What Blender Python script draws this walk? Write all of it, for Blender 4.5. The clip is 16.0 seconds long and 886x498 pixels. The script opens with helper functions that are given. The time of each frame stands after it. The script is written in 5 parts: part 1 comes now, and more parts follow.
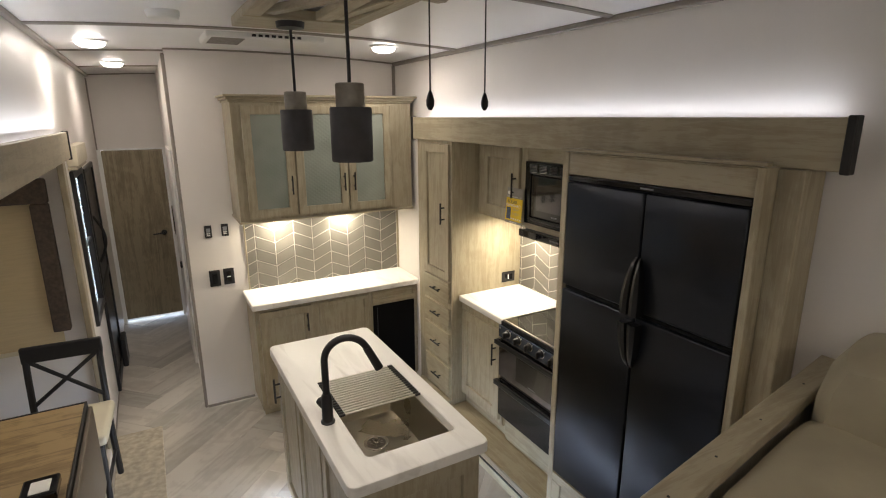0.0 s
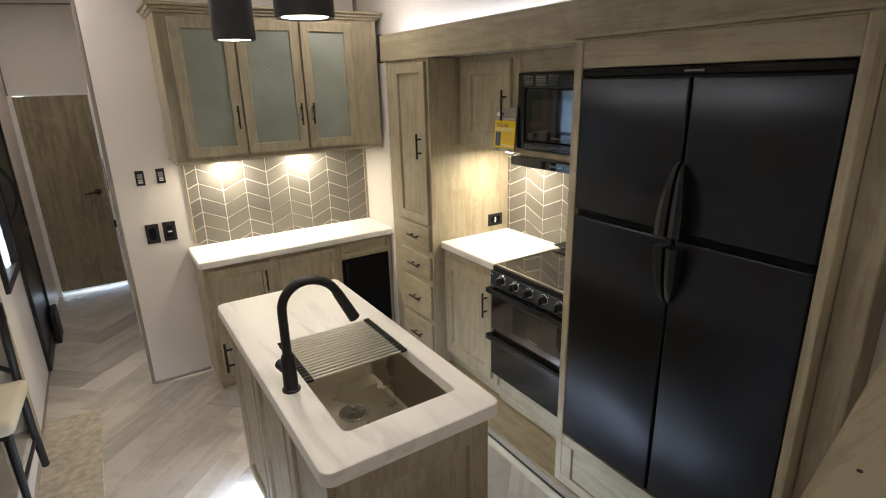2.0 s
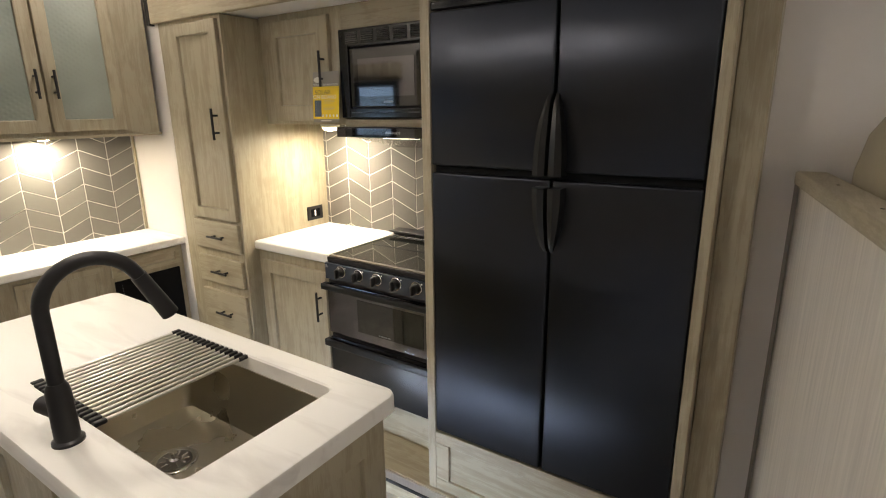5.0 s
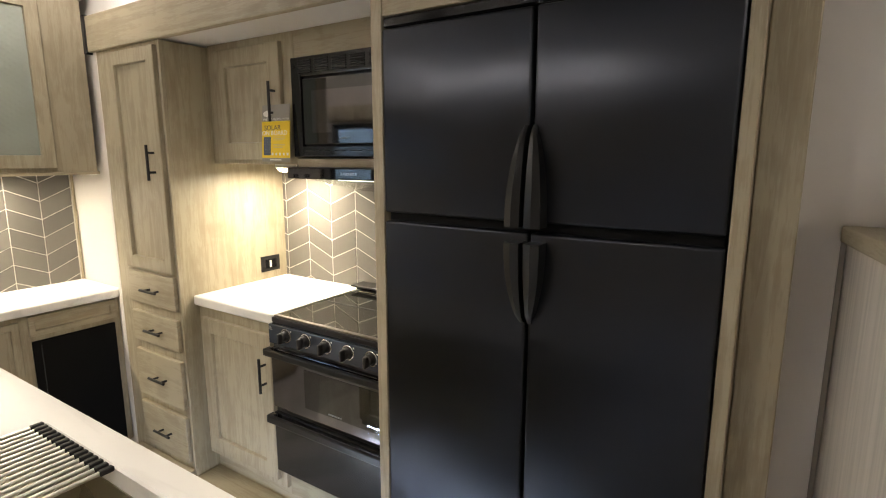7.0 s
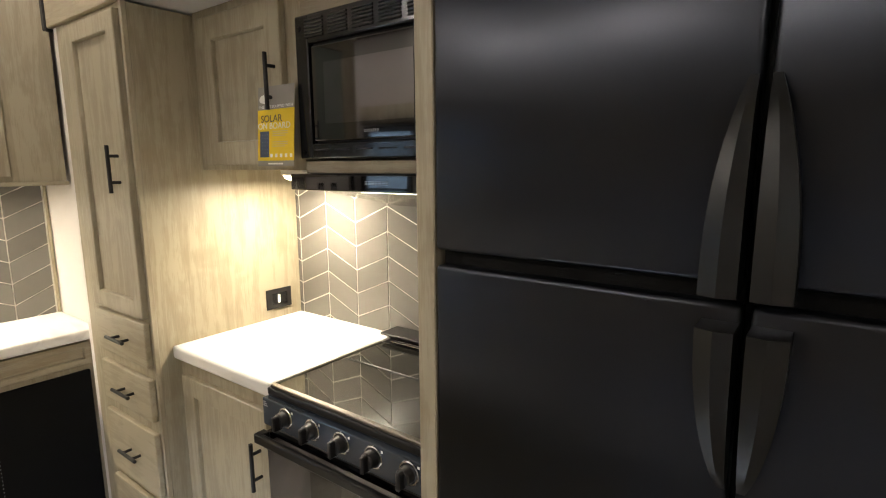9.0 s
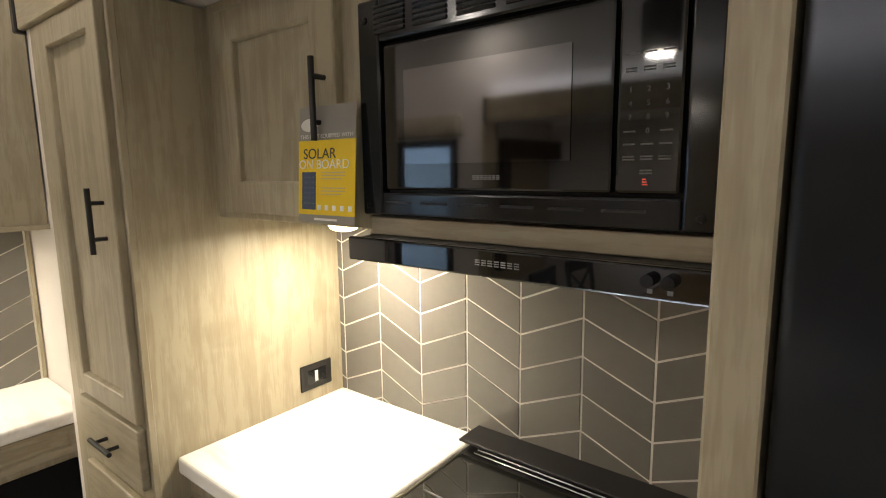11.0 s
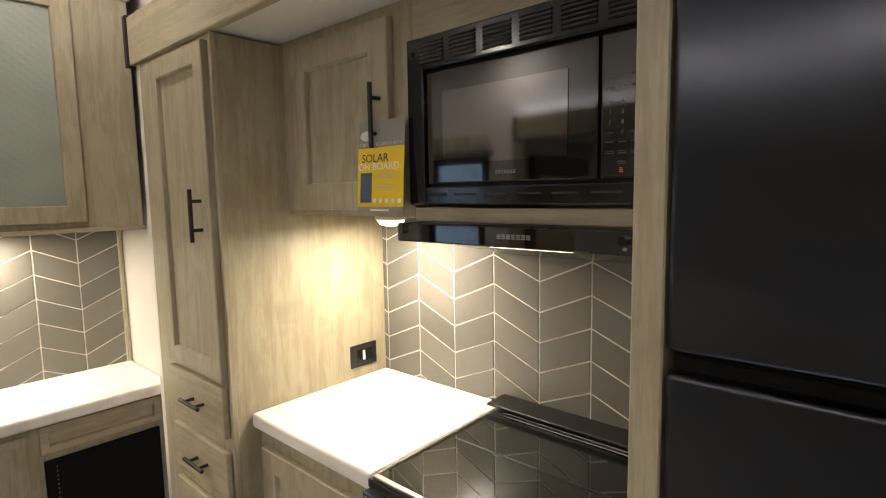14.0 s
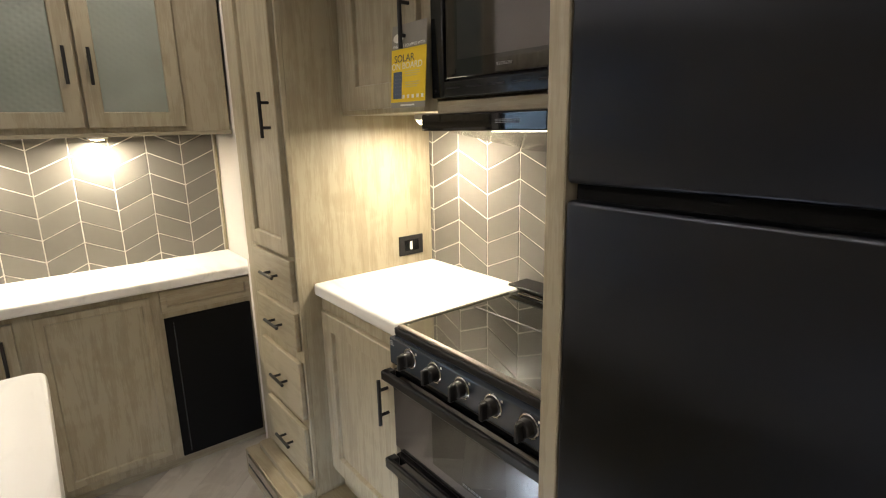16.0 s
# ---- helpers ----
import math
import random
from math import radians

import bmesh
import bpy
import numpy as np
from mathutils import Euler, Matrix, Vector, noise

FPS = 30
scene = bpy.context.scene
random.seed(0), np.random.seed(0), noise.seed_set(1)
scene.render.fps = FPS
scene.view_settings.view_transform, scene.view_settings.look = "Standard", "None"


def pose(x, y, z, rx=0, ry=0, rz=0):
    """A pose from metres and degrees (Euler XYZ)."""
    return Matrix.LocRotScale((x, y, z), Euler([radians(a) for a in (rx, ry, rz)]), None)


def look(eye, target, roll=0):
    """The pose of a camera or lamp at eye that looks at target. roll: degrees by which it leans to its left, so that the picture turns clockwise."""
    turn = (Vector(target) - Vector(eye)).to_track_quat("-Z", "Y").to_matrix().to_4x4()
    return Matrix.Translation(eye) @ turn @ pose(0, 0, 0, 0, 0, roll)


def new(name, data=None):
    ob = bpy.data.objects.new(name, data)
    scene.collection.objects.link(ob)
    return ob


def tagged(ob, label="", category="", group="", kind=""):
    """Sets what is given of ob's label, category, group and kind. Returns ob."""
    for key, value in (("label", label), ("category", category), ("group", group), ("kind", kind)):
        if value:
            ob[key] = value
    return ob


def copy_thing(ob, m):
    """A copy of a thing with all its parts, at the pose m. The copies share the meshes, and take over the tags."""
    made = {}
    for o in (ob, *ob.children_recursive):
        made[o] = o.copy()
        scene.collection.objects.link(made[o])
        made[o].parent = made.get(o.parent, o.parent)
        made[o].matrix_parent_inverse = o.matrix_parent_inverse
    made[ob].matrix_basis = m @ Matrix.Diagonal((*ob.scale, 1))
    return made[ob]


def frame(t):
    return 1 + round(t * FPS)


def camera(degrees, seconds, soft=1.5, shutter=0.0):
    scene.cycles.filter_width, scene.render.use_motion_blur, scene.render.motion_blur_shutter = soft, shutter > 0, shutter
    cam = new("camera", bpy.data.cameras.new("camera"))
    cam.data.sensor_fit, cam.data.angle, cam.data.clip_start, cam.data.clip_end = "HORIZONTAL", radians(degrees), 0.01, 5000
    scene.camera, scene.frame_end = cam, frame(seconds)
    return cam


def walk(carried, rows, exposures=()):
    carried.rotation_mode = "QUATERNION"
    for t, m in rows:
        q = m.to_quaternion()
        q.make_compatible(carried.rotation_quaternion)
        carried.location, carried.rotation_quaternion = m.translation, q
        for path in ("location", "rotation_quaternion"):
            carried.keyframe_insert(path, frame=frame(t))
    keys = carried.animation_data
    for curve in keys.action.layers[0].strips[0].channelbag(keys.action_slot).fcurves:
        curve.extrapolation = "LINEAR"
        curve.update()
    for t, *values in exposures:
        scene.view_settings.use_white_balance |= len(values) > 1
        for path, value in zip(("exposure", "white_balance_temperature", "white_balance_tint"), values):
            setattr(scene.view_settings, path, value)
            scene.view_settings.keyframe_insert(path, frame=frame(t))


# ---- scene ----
cam = camera(80.0, 16.0, soft=1.1)
PATH = [
    (0, (0.735, 0.358, 2.04), (1.674, 2.054, 1.55), -0.3),
    (0.5, (0.796, 0.44, 2.015), (1.773, 2.103, 1.489), -0.7),
    (1, (0.833, 0.511, 1.947), (1.824, 2.154, 1.383), -0.7),
    (1.5, (0.844, 0.636, 1.836), (1.853, 2.26, 1.249), -0.8),
    (2, (0.864, 0.738, 1.769), (1.892, 2.343, 1.165), -1.4),
    (2.5, (0.902, 0.851, 1.662), (1.949, 2.443, 1.053), -1.7),
    (3, (0.936, 0.938, 1.55), (1.999, 2.519, 0.94), -2.7),
    (3.5, (0.922, 1.027, 1.462), (2.094, 2.524, 0.841), -3.0),
    (4, (0.863, 1.058, 1.486), (2.241, 2.365, 0.86), -1.4),
    (4.5, (0.851, 1.085, 1.477), (2.392, 2.234, 0.925), 0.1),
    (5, (0.893, 1.087, 1.496), (2.5, 2.16, 0.979), -0.7),
    (7.5, (1.278, 1.262, 1.448), (2.927, 2.346, 1.124), 0.2),
    (8, (1.351, 1.37, 1.433), (2.984, 2.48, 1.119), 0.0),
    (9.2, (1.725, 1.63, 1.452), (3.275, 2.80, 1.135), -0.5),
    (10.5, (1.91, 1.968, 1.5), (3.464, 3.187, 1.183), -0.7),
    (11, (1.912, 2.014, 1.532), (3.468, 3.236, 1.237), -0.7),
    (11.5, (1.901, 2.043, 1.56), (3.453, 3.275, 1.291), -0.7),
    (12, (1.885, 2.04, 1.574), (3.429, 3.29, 1.344), -0.8),
    (12.5, (1.865, 2.03, 1.571), (3.401, 3.295, 1.363), -0.9),
    (13, (1.843, 1.997, 1.555), (3.364, 3.281, 1.354), -0.9),
    (13.5, (1.804, 1.941, 1.524), (3.305, 3.247, 1.324), -0.9),
    (14, (1.734, 1.866, 1.485), (3.218, 3.19, 1.273), -1.0),
    (14.5, (1.708, 1.782, 1.457), (3.145, 3.134, 1.192), -0.8),
    (15, (1.677, 1.704, 1.435), (3.078, 3.073, 1.102), -0.8),
    (15.5, (1.654, 1.686, 1.425), (3.03, 3.077, 1.011), -0.8),
    (16, (1.717, 1.606, 1.4), (2.922, 3.134, 0.94), -1.2),
]
EXPOSURES = [(0, -0.15), (2.0, -0.1), (3.5, 0.05), (5.0, 0.2), (8.0, 0.35), (10.5, -0.05), (12.5, 0.0), (14.0, 0.0), (16.0, 0.05)]
walk(cam, [(t, look(eye, target, roll)) for t, eye, target, roll in PATH], EXPOSURES)

# ---- light ----
world = bpy.data.worlds.new("sky")
scene.world = world
world.use_nodes = True
wn = world.node_tree.nodes
sky = wn.new("ShaderNodeTexSky")
sky.sky_type, sky.sun_disc, sky.sun_elevation, sky.sun_rotation = "NISHITA", False, radians(40), radians(250)
world.node_tree.links.new(sky.outputs[0], wn["Background"].inputs[0])
wn["Background"].inputs[1].default_value = 0.12
WARM, NEUTRAL, COOL = (1.0, 0.89, 0.70), (1.0, 0.90, 0.80), (0.62, 0.76, 1.0)


def lamp(name, kind, at, watts, color, size=0.1, aim=None, size_y=None, angle=None, tip=0):
    """A lamp at a place, aimed straight down unless told."""
    data = bpy.data.lights.new(name, kind)
    data.energy, data.color = watts, color
    if kind == "AREA":
        data.shape = "RECTANGLE" if size_y else "DISK"
        data.size = size
        if size_y:
            data.size_y = size_y
    else:
        data.shadow_soft_size = size
    if kind == "SPOT":
        data.spot_size, data.spot_blend = radians(angle or 120), 0.9
    ob = new(name, data)
    ob.matrix_world = look(at, aim) if aim else pose(*at, 0, tip, 0)
    return ob


sun = lamp("sun", "SUN", (-6, 3, 8), 2.5, (1.0, 0.93, 0.82), aim=(0, 3, 0))
sun.data.angle = radians(0.5)

# ceiling lights, plus two added as fill above the raised lounge behind the walk
CEILING_LIGHTS = [(0.55, 3.85), (0.60, 5.15), (2.05, 3.45), (0.75, -0.5), (2.0, -0.5)]


def arch(x):
    """The height of the gently arched ceiling."""
    return 2.455 - 0.035 * ((x - 1.38) / 1.06) ** 2


for cx, cy in CEILING_LIGHTS:
    lamp("ceiling_lamp", "AREA", (cx, cy, arch(cx) - 0.042), 3.4 if cy > 2 else 4.4, NEUTRAL, 0.10)
# the dinette has a small ceiling light of its own
DINETTE_LIGHT = (-0.02, 2.75, 1.86)
lamp("dinette_lamp", "AREA", (-0.02, 2.75, 1.835), 1.8, NEUTRAL, 0.10)
PENDANTS = [(1.285, 2.565), (1.29, 1.93)]
for px, py in PENDANTS:
    lamp("pendant_lamp", "AREA", (px, py, 1.900), 3.0, NEUTRAL, 0.08)
PUCKS = [(1.50, 4.075), (1.97, 4.075)]
for px, py in PUCKS:
    lamp("puck_lamp", "AREA", (px, py, 1.358), 6.0, WARM, 0.05)
lamp("puck_lamp", "AREA", (2.72, 2.935, 1.392), 7.0, WARM, 0.05)
lamp("hood_lamp", "AREA", (2.536, 2.35, 1.376), 0.08, NEUTRAL, 0.014, size_y=0.20)
# LED strips behind the slide valances and under the island
lamp("valance_strip", "AREA", (2.40, 2.35, 2.036), 1.2, (0.88, 0.91, 1.0), 0.02, size_y=2.4, tip=-172)
lamp("valance_strip", "AREA", (0.372, 2.6, 1.99), 2.8, (0.88, 0.91, 1.0), 0.02, size_y=2.5, tip=172)
lamp("toe_strip", "AREA", (1.215, 2.345, 0.078), 19.0, COOL, 0.015, size_y=1.1, tip=58)
lamp("toe_strip", "AREA", (1.64, 2.345, 0.078), 8.0, COOL, 0.015, size_y=1.1, tip=-50)
# daylight through the windows and under the hall door
lamp("door_gap_daylight", "AREA", (0.62, 6.41, 0.018), 0.35, COOL, 0.5, aim=(0.62, 5.0, 0.0), size_y=0.02)
lamp("window_daylight", "AREA", (0.24, -0.5, 1.6), 0.9, (0.75, 0.86, 1.0), 0.7, aim=(2.0, -0.3, 1.3), size_y=1.0)


# ---- materials ----
def nodes_of(name):
    m = bpy.data.materials.new(name)
    m.use_nodes = True
    return m, m.node_tree.nodes, m.node_tree.links, m.node_tree.nodes["Principled BSDF"]


def plain(name, color, rough=0.5, metal=0.0, spread=0.06, scale=6.0, fine=160.0, bump=0.03, coat=0.0, stretch=(1, 1, 1), spec=0.5):
    """Paint, plastic, metal or cloth: one colour with soft blotches, fine relief and uneven gloss."""
    m, n, l, b = nodes_of(name)
    tc, mp = n.new("ShaderNodeTexCoord"), n.new("ShaderNodeMapping")
    mp.inputs["Scale"].default_value = stretch
    l.new(tc.outputs["Object"], mp.inputs[0])
    big, small = n.new("ShaderNodeTexNoise"), n.new("ShaderNodeTexNoise")
    big.inputs["Scale"].default_value, small.inputs["Scale"].default_value = scale, fine
    big.inputs["Detail"].default_value = 4
    for t in (big, small):
        l.new(mp.outputs[0], t.inputs["Vector"])
    ramp = n.new("ShaderNodeValToRGB")
    ramp.color_ramp.elements[0].position, ramp.color_ramp.elements[1].position = 0.3, 0.7
    for e, k in zip(ramp.color_ramp.elements, (1 - spread, 1 + spread)):
        e.color = (*[min(1, c * k) for c in color], 1)
    l.new(big.outputs[0], ramp.inputs[0])
    l.new(ramp.outputs[0], b.inputs["Base Color"])
    rr = n.new("ShaderNodeMapRange")
    rr.inputs["To Min"].default_value, rr.inputs["To Max"].default_value = max(0.02, rough * 0.85), min(1, rough * 1.18)
    l.new(big.outputs[0], rr.inputs[0])
    l.new(rr.outputs[0], b.inputs["Roughness"])
    b.inputs["Metallic"].default_value, b.inputs["Coat Weight"].default_value = metal, coat
    b.inputs["Specular IOR Level"].default_value = spec
    if bump:
        bp = n.new("ShaderNodeBump")
        bp.inputs["Strength"].default_value, bp.inputs["Distance"].default_value = bump, 0.002
        l.new(small.outputs[0], bp.inputs["Height"])
        l.new(bp.outputs[0], b.inputs["Normal"])
    return m


def wood(name, axis, dark=(0.300, 0.252, 0.168), light=(0.392, 0.340, 0.237), rough=0.46, grain=1.6, tone=0.05, hair=0.50):
    """Grey-washed oak laminate: long fibres along one axis, cathedral streaks and pale pores."""
    m, n, l, b = nodes_of(name)
    tc, mp, info = n.new("ShaderNodeTexCoord"), n.new("ShaderNodeMapping"), n.new("ShaderNodeObjectInfo")
    s = [1.0, 1.0, 1.0]
    s["xyz".index(axis)] = 0.085
    mp.inputs["Scale"].default_value = s
    shift = n.new("ShaderNodeVectorMath")
    shift.operation = "ADD"
    rnd = n.new("ShaderNodeMath")
    rnd.operation = "MULTIPLY"
    rnd.inputs[1].default_value = 17.0
    l.new(info.outputs["Random"], rnd.inputs[0])
    l.new(tc.outputs["Object"], shift.inputs[0])
    l.new(rnd.outputs[0], shift.inputs[1])
    l.new(shift.outputs[0], mp.inputs[0])
    streak, fibre, blotch = (n.new("ShaderNodeTexNoise") for _ in range(3))
    for t, sc, de, di in ((streak, 20 * grain, 2.5, 1.2), (fibre, 190 * grain, 3, 0.3), (blotch, 7, 4, 1.2)):
        t.inputs["Scale"].default_value, t.inputs["Detail"].default_value, t.inputs["Distortion"].default_value = sc, de, di
    l.new(mp.outputs[0], streak.inputs["Vector"])
    l.new(mp.outputs[0], fibre.inputs["Vector"])
    l.new(shift.outputs[0], blotch.inputs["Vector"])
    add = n.new("ShaderNodeMath")
    add.operation = "MULTIPLY_ADD"
    add.inputs[1].default_value = hair
    l.new(fibre.outputs[0], add.inputs[0])
    l.new(streak.outputs[0], add.inputs[2])
    add2 = n.new("ShaderNodeMath")
    add2.operation = "MULTIPLY_ADD"
    add2.inputs[1].default_value = 0.6
    l.new(blotch.outputs[0], add2.inputs[0])
    l.new(add.outputs[0], add2.inputs[2])
    ramp = n.new("ShaderNodeValToRGB")
    e = ramp.color_ramp.elements
    e[0].position, e[0].color = 0.72, (*dark, 1)
    e[1].position, e[1].color = 1.18, (*light, 1)
    mid = ramp.color_ramp.elements.new(0.93)
    mid.color = (*[0.45 * a + 0.55 * c for a, c in zip(dark, light)], 1)
    e[len(e) - 1].position = 1.0
    half = n.new("ShaderNodeMath")
    half.operation = "MULTIPLY"
    half.inputs[1].default_value = 0.946 / (0.80 + 0.5 * hair)
    l.new(add2.outputs[0], half.inputs[0])
    l.new(half.outputs[0], ramp.inputs[0])
    shade = n.new("ShaderNodeMapRange")
    shade.inputs["To Min"].default_value, shade.inputs["To Max"].default_value = 1 - tone, 1 + tone
    l.new(info.outputs["Random"], shade.inputs[0])
    tint = n.new("ShaderNodeVectorMath")
    tint.operation = "MULTIPLY"
    l.new(ramp.outputs[0], tint.inputs[0])
    l.new(shade.outputs[0], tint.inputs[1])
    l.new(tint.outputs[0], b.inputs["Base Color"])
    b.inputs["Roughness"].default_value = rough
    bp = n.new("ShaderNodeBump")
    bp.inputs["Strength"].default_value, bp.inputs["Distance"].default_value = 0.12, 0.001
    l.new(fibre.outputs[0], bp.inputs["Height"])
    l.new(bp.outputs[0], b.inputs["Normal"])
    return m


def marble(name):
    """White solid surface with long soft grey and tan veins."""
    m, n, l, b = nodes_of(name)
    tc, mp = n.new("ShaderNodeTexCoord"), n.new("ShaderNodeMapping")
    mp.inputs["Scale"].default_value = (1.0, 0.16, 1.0)
    mp.inputs["Rotation"].default_value = (0, 0, radians(14))
    l.new(tc.outputs["Object"], mp.inputs[0])
    vein, cloud = n.new("ShaderNodeTexNoise"), n.new("ShaderNodeTexNoise")
    vein.inputs["Scale"].default_value, vein.inputs["Detail"].default_value, vein.inputs["Distortion"].default_value = 13, 8, 1.0
    cloud.inputs["Scale"].default_value, cloud.inputs["Detail"].default_value = 4, 3
    l.new(mp.outputs[0], vein.inputs["Vector"])
    l.new(mp.outputs[0], cloud.inputs["Vector"])
    ramp = n.new("ShaderNodeValToRGB")
    e = ramp.color_ramp.elements
    e[0].position, e[0].color = 0.32, (0.70, 0.67, 0.62, 1)
    e[1].position, e[1].color = 0.50, (0.86, 0.838, 0.785, 1)
    l.new(vein.outputs[0], ramp.inputs[0])
    mix = n.new("ShaderNodeMixRGB")
    mix.blend_type = "MULTIPLY"
    mix.inputs[0].default_value = 0.35
    r2 = n.new("ShaderNodeValToRGB")
    r2.color_ramp.elements[0].color, r2.color_ramp.elements[1].color = (0.78, 0.76, 0.72, 1), (1, 1, 1, 1)
    r2.color_ramp.elements[0].position, r2.color_ramp.elements[1].position = 0.3, 0.6
    l.new(cloud.outputs[0], r2.inputs[0])
    l.new(ramp.outputs[0], mix.inputs[1])
    l.new(r2.outputs[0], mix.inputs[2])
    l.new(mix.outputs[0], b.inputs["Base Color"])
    b.inputs["Roughness"].default_value = 0.45
    return m


def glowing(name, color, strength):
    m, n, l, b = nodes_of(name)
    b.inputs["Base Color"].default_value = (*color, 1)
    b.inputs["Emission Color"].default_value = (*color, 1)
    b.inputs["Emission Strength"].default_value = strength
    return m


def varied(name, color, rough, spread=0.12, spec=0.5):
    """Tiles: each piece a little lighter or darker than its neighbour."""
    m, n, l, b = nodes_of(name)
    info, ramp = n.new("ShaderNodeObjectInfo"), n.new("ShaderNodeValToRGB")
    for e, k in zip(ramp.color_ramp.elements, (1 - spread, 1 + spread)):
        e.color = (*[c * k for c in color], 1)
    l.new(info.outputs["Random"], ramp.inputs[0])
    tc, no = n.new("ShaderNodeTexCoord"), n.new("ShaderNodeTexNoise")
    no.inputs["Scale"].default_value = 45
    no.inputs["Detail"].default_value = 5
    l.new(tc.outputs["Object"], no.inputs["Vector"])
    mix, r2 = n.new("ShaderNodeMixRGB"), n.new("ShaderNodeValToRGB")
    mix.blend_type, mix.inputs[0].default_value = "MULTIPLY", 0.5
    r2.color_ramp.elements[0].color = (0.75, 0.75, 0.75, 1)
    l.new(no.outputs[0], r2.inputs[0])
    l.new(ramp.outputs[0], mix.inputs[1])
    l.new(r2.outputs[0], mix.inputs[2])
    l.new(mix.outputs[0], b.inputs["Base Color"])
    b.inputs["Roughness"].default_value, b.inputs["Specular IOR Level"].default_value = rough, spec
    return m


def diamond_glass(name):
    """Pale frosted glass pressed with a small diamond pattern."""
    m, n, l, b = nodes_of(name)
    tc = n.new("ShaderNodeTexCoord")
    waves = []
    for deg in (52, -52):
        mp, w = n.new("ShaderNodeMapping"), n.new("ShaderNodeTexWave")
        mp.inputs["Rotation"].default_value = (0, radians(deg), 0)
        w.inputs["Scale"].default_value, w.inputs["Distortion"].default_value = 16, 0.4
        l.new(tc.outputs["Object"], mp.inputs[0])
        l.new(mp.outputs[0], w.inputs["Vector"])
        waves.append(w)
    mx = n.new("ShaderNodeMath")
    mx.operation = "MULTIPLY"
    l.new(waves[0].outputs["Fac"], mx.inputs[0])
    l.new(waves[1].outputs["Fac"], mx.inputs[1])
    no, ramp = n.new("ShaderNodeTexNoise"), n.new("ShaderNodeValToRGB")
    no.inputs["Scale"].default_value = 3.0
    l.new(tc.outputs["Object"], no.inputs["Vector"])
    ramp.color_ramp.elements[0].position, ramp.color_ramp.elements[1].position = 0.35, 0.65
    ramp.color_ramp.elements[0].color, ramp.color_ramp.elements[1].color = (0.245, 0.272, 0.235, 1), (0.32, 0.345, 0.30, 1)
    l.new(no.outputs[0], ramp.inputs[0])
    l.new(ramp.outputs[0], b.inputs["Base Color"])
    b.inputs["Roughness"].default_value = 0.12
    bp = n.new("ShaderNodeBump")
    bp.inputs["Strength"].default_value, bp.inputs["Distance"].default_value = 0.34, 0.002
    l.new(mx.outputs[0], bp.inputs["Height"])
    l.new(bp.outputs[0], b.inputs["Normal"])
    return m


WOOD_Z, WOOD_Y, WOOD_X = wood("oak_upright", "z"), wood("oak_long", "y"), wood("oak_across", "x")
PLANK = wood("vinyl_plank", "x", (0.385, 0.35, 0.305), (0.485, 0.45, 0.40), 0.34, 0.5, 0.20, 0.08)
TABLE_WOOD = wood("table_walnut", "x", (0.15, 0.098, 0.045), (0.33, 0.235, 0.12), 0.35, 0.7)
DOOR_WOOD = wood("hall_door_walnut", "z", (0.185, 0.150, 0.092), (0.295, 0.245, 0.160), 0.45, 1.0)
FAN_WOOD = wood("fan_blade_oak", "x", (0.24, 0.20, 0.15), (0.42, 0.36, 0.28), 0.5, 0.7)
WALL = plain("wall_vinyl", (0.74, 0.70, 0.66), 0.42, spread=0.025, scale=3, fine=420, bump=0.10)
LINED = plain("lined_wallpaper", (0.60, 0.56, 0.50), 0.55, spread=0.12, scale=14, fine=90, bump=0.25, stretch=(9, 9, 0.25))
CEIL = plain("ceiling_panel", (0.80, 0.79, 0.78), 0.35, spread=0.02, scale=3, fine=300, bump=0.05)
TRIM = plain("taupe_trim", (0.24, 0.21, 0.18), 0.45, spread=0.1, scale=12)
MARBLE = marble("solid_surface")
TILE = varied("taupe_tile", (0.165, 0.153, 0.133), 0.32)
GROUT = plain("grout", (0.74, 0.71, 0.64), 0.85, spread=0.06, scale=20)
BLACK = plain("black_paint", (0.014, 0.013, 0.013), 0.38, spread=0.15, scale=9, fine=500, bump=0.04)
FRIDGE_BLACK = plain("fridge_door", (0.045, 0.048, 0.057), 0.33, metal=1.0, spread=0.10, scale=3, fine=500, bump=0.02, spec=0.33, stretch=(1, 0.06, 1))
fn, fl = FRIDGE_BLACK.node_tree.nodes, FRIDGE_BLACK.node_tree.links
tan = fn.new("ShaderNodeTangent")
tan.direction_type, tan.axis = "RADIAL", "Z"
fl.new(tan.outputs[0], fn["Principled BSDF"].inputs["Tangent"])
fn["Principled BSDF"].inputs["Anisotropic"].default_value = 0.8
GLOSS = plain("black_gloss", (0.008, 0.008, 0.009), 0.10, spread=0.1, scale=5, fine=300, bump=0.004)
MICROWAVE_PANE = plain("microwave_window", (0.15, 0.147, 0.152), 0.05, metal=1.0, spread=0.04, bump=0.0)
MICROWAVE_GLASS = plain("microwave_door_glass", (0.006, 0.006, 0.007), 0.04, spread=0.05, bump=0.0, spec=1.0)
GLASS_BLACK = plain("black_glass", (0.006, 0.006, 0.007), 0.035, spread=0.05, bump=0.0, spec=1.0)
TRIM_BLACK = plain("black_trim_metal", (0.007, 0.0075, 0.009), 0.12, spread=0.1, scale=5, fine=300, bump=0.003, spec=0.5)
COOKTOP = plain("cooktop_glass", (0.012, 0.012, 0.010), 0.03, spread=0.2, scale=18, bump=0.0, spec=1.0)
VELVET = plain("black_cloth", (0.006, 0.006, 0.006), 0.8, spread=0.2, scale=5, fine=500, bump=0.2, spec=0.15)
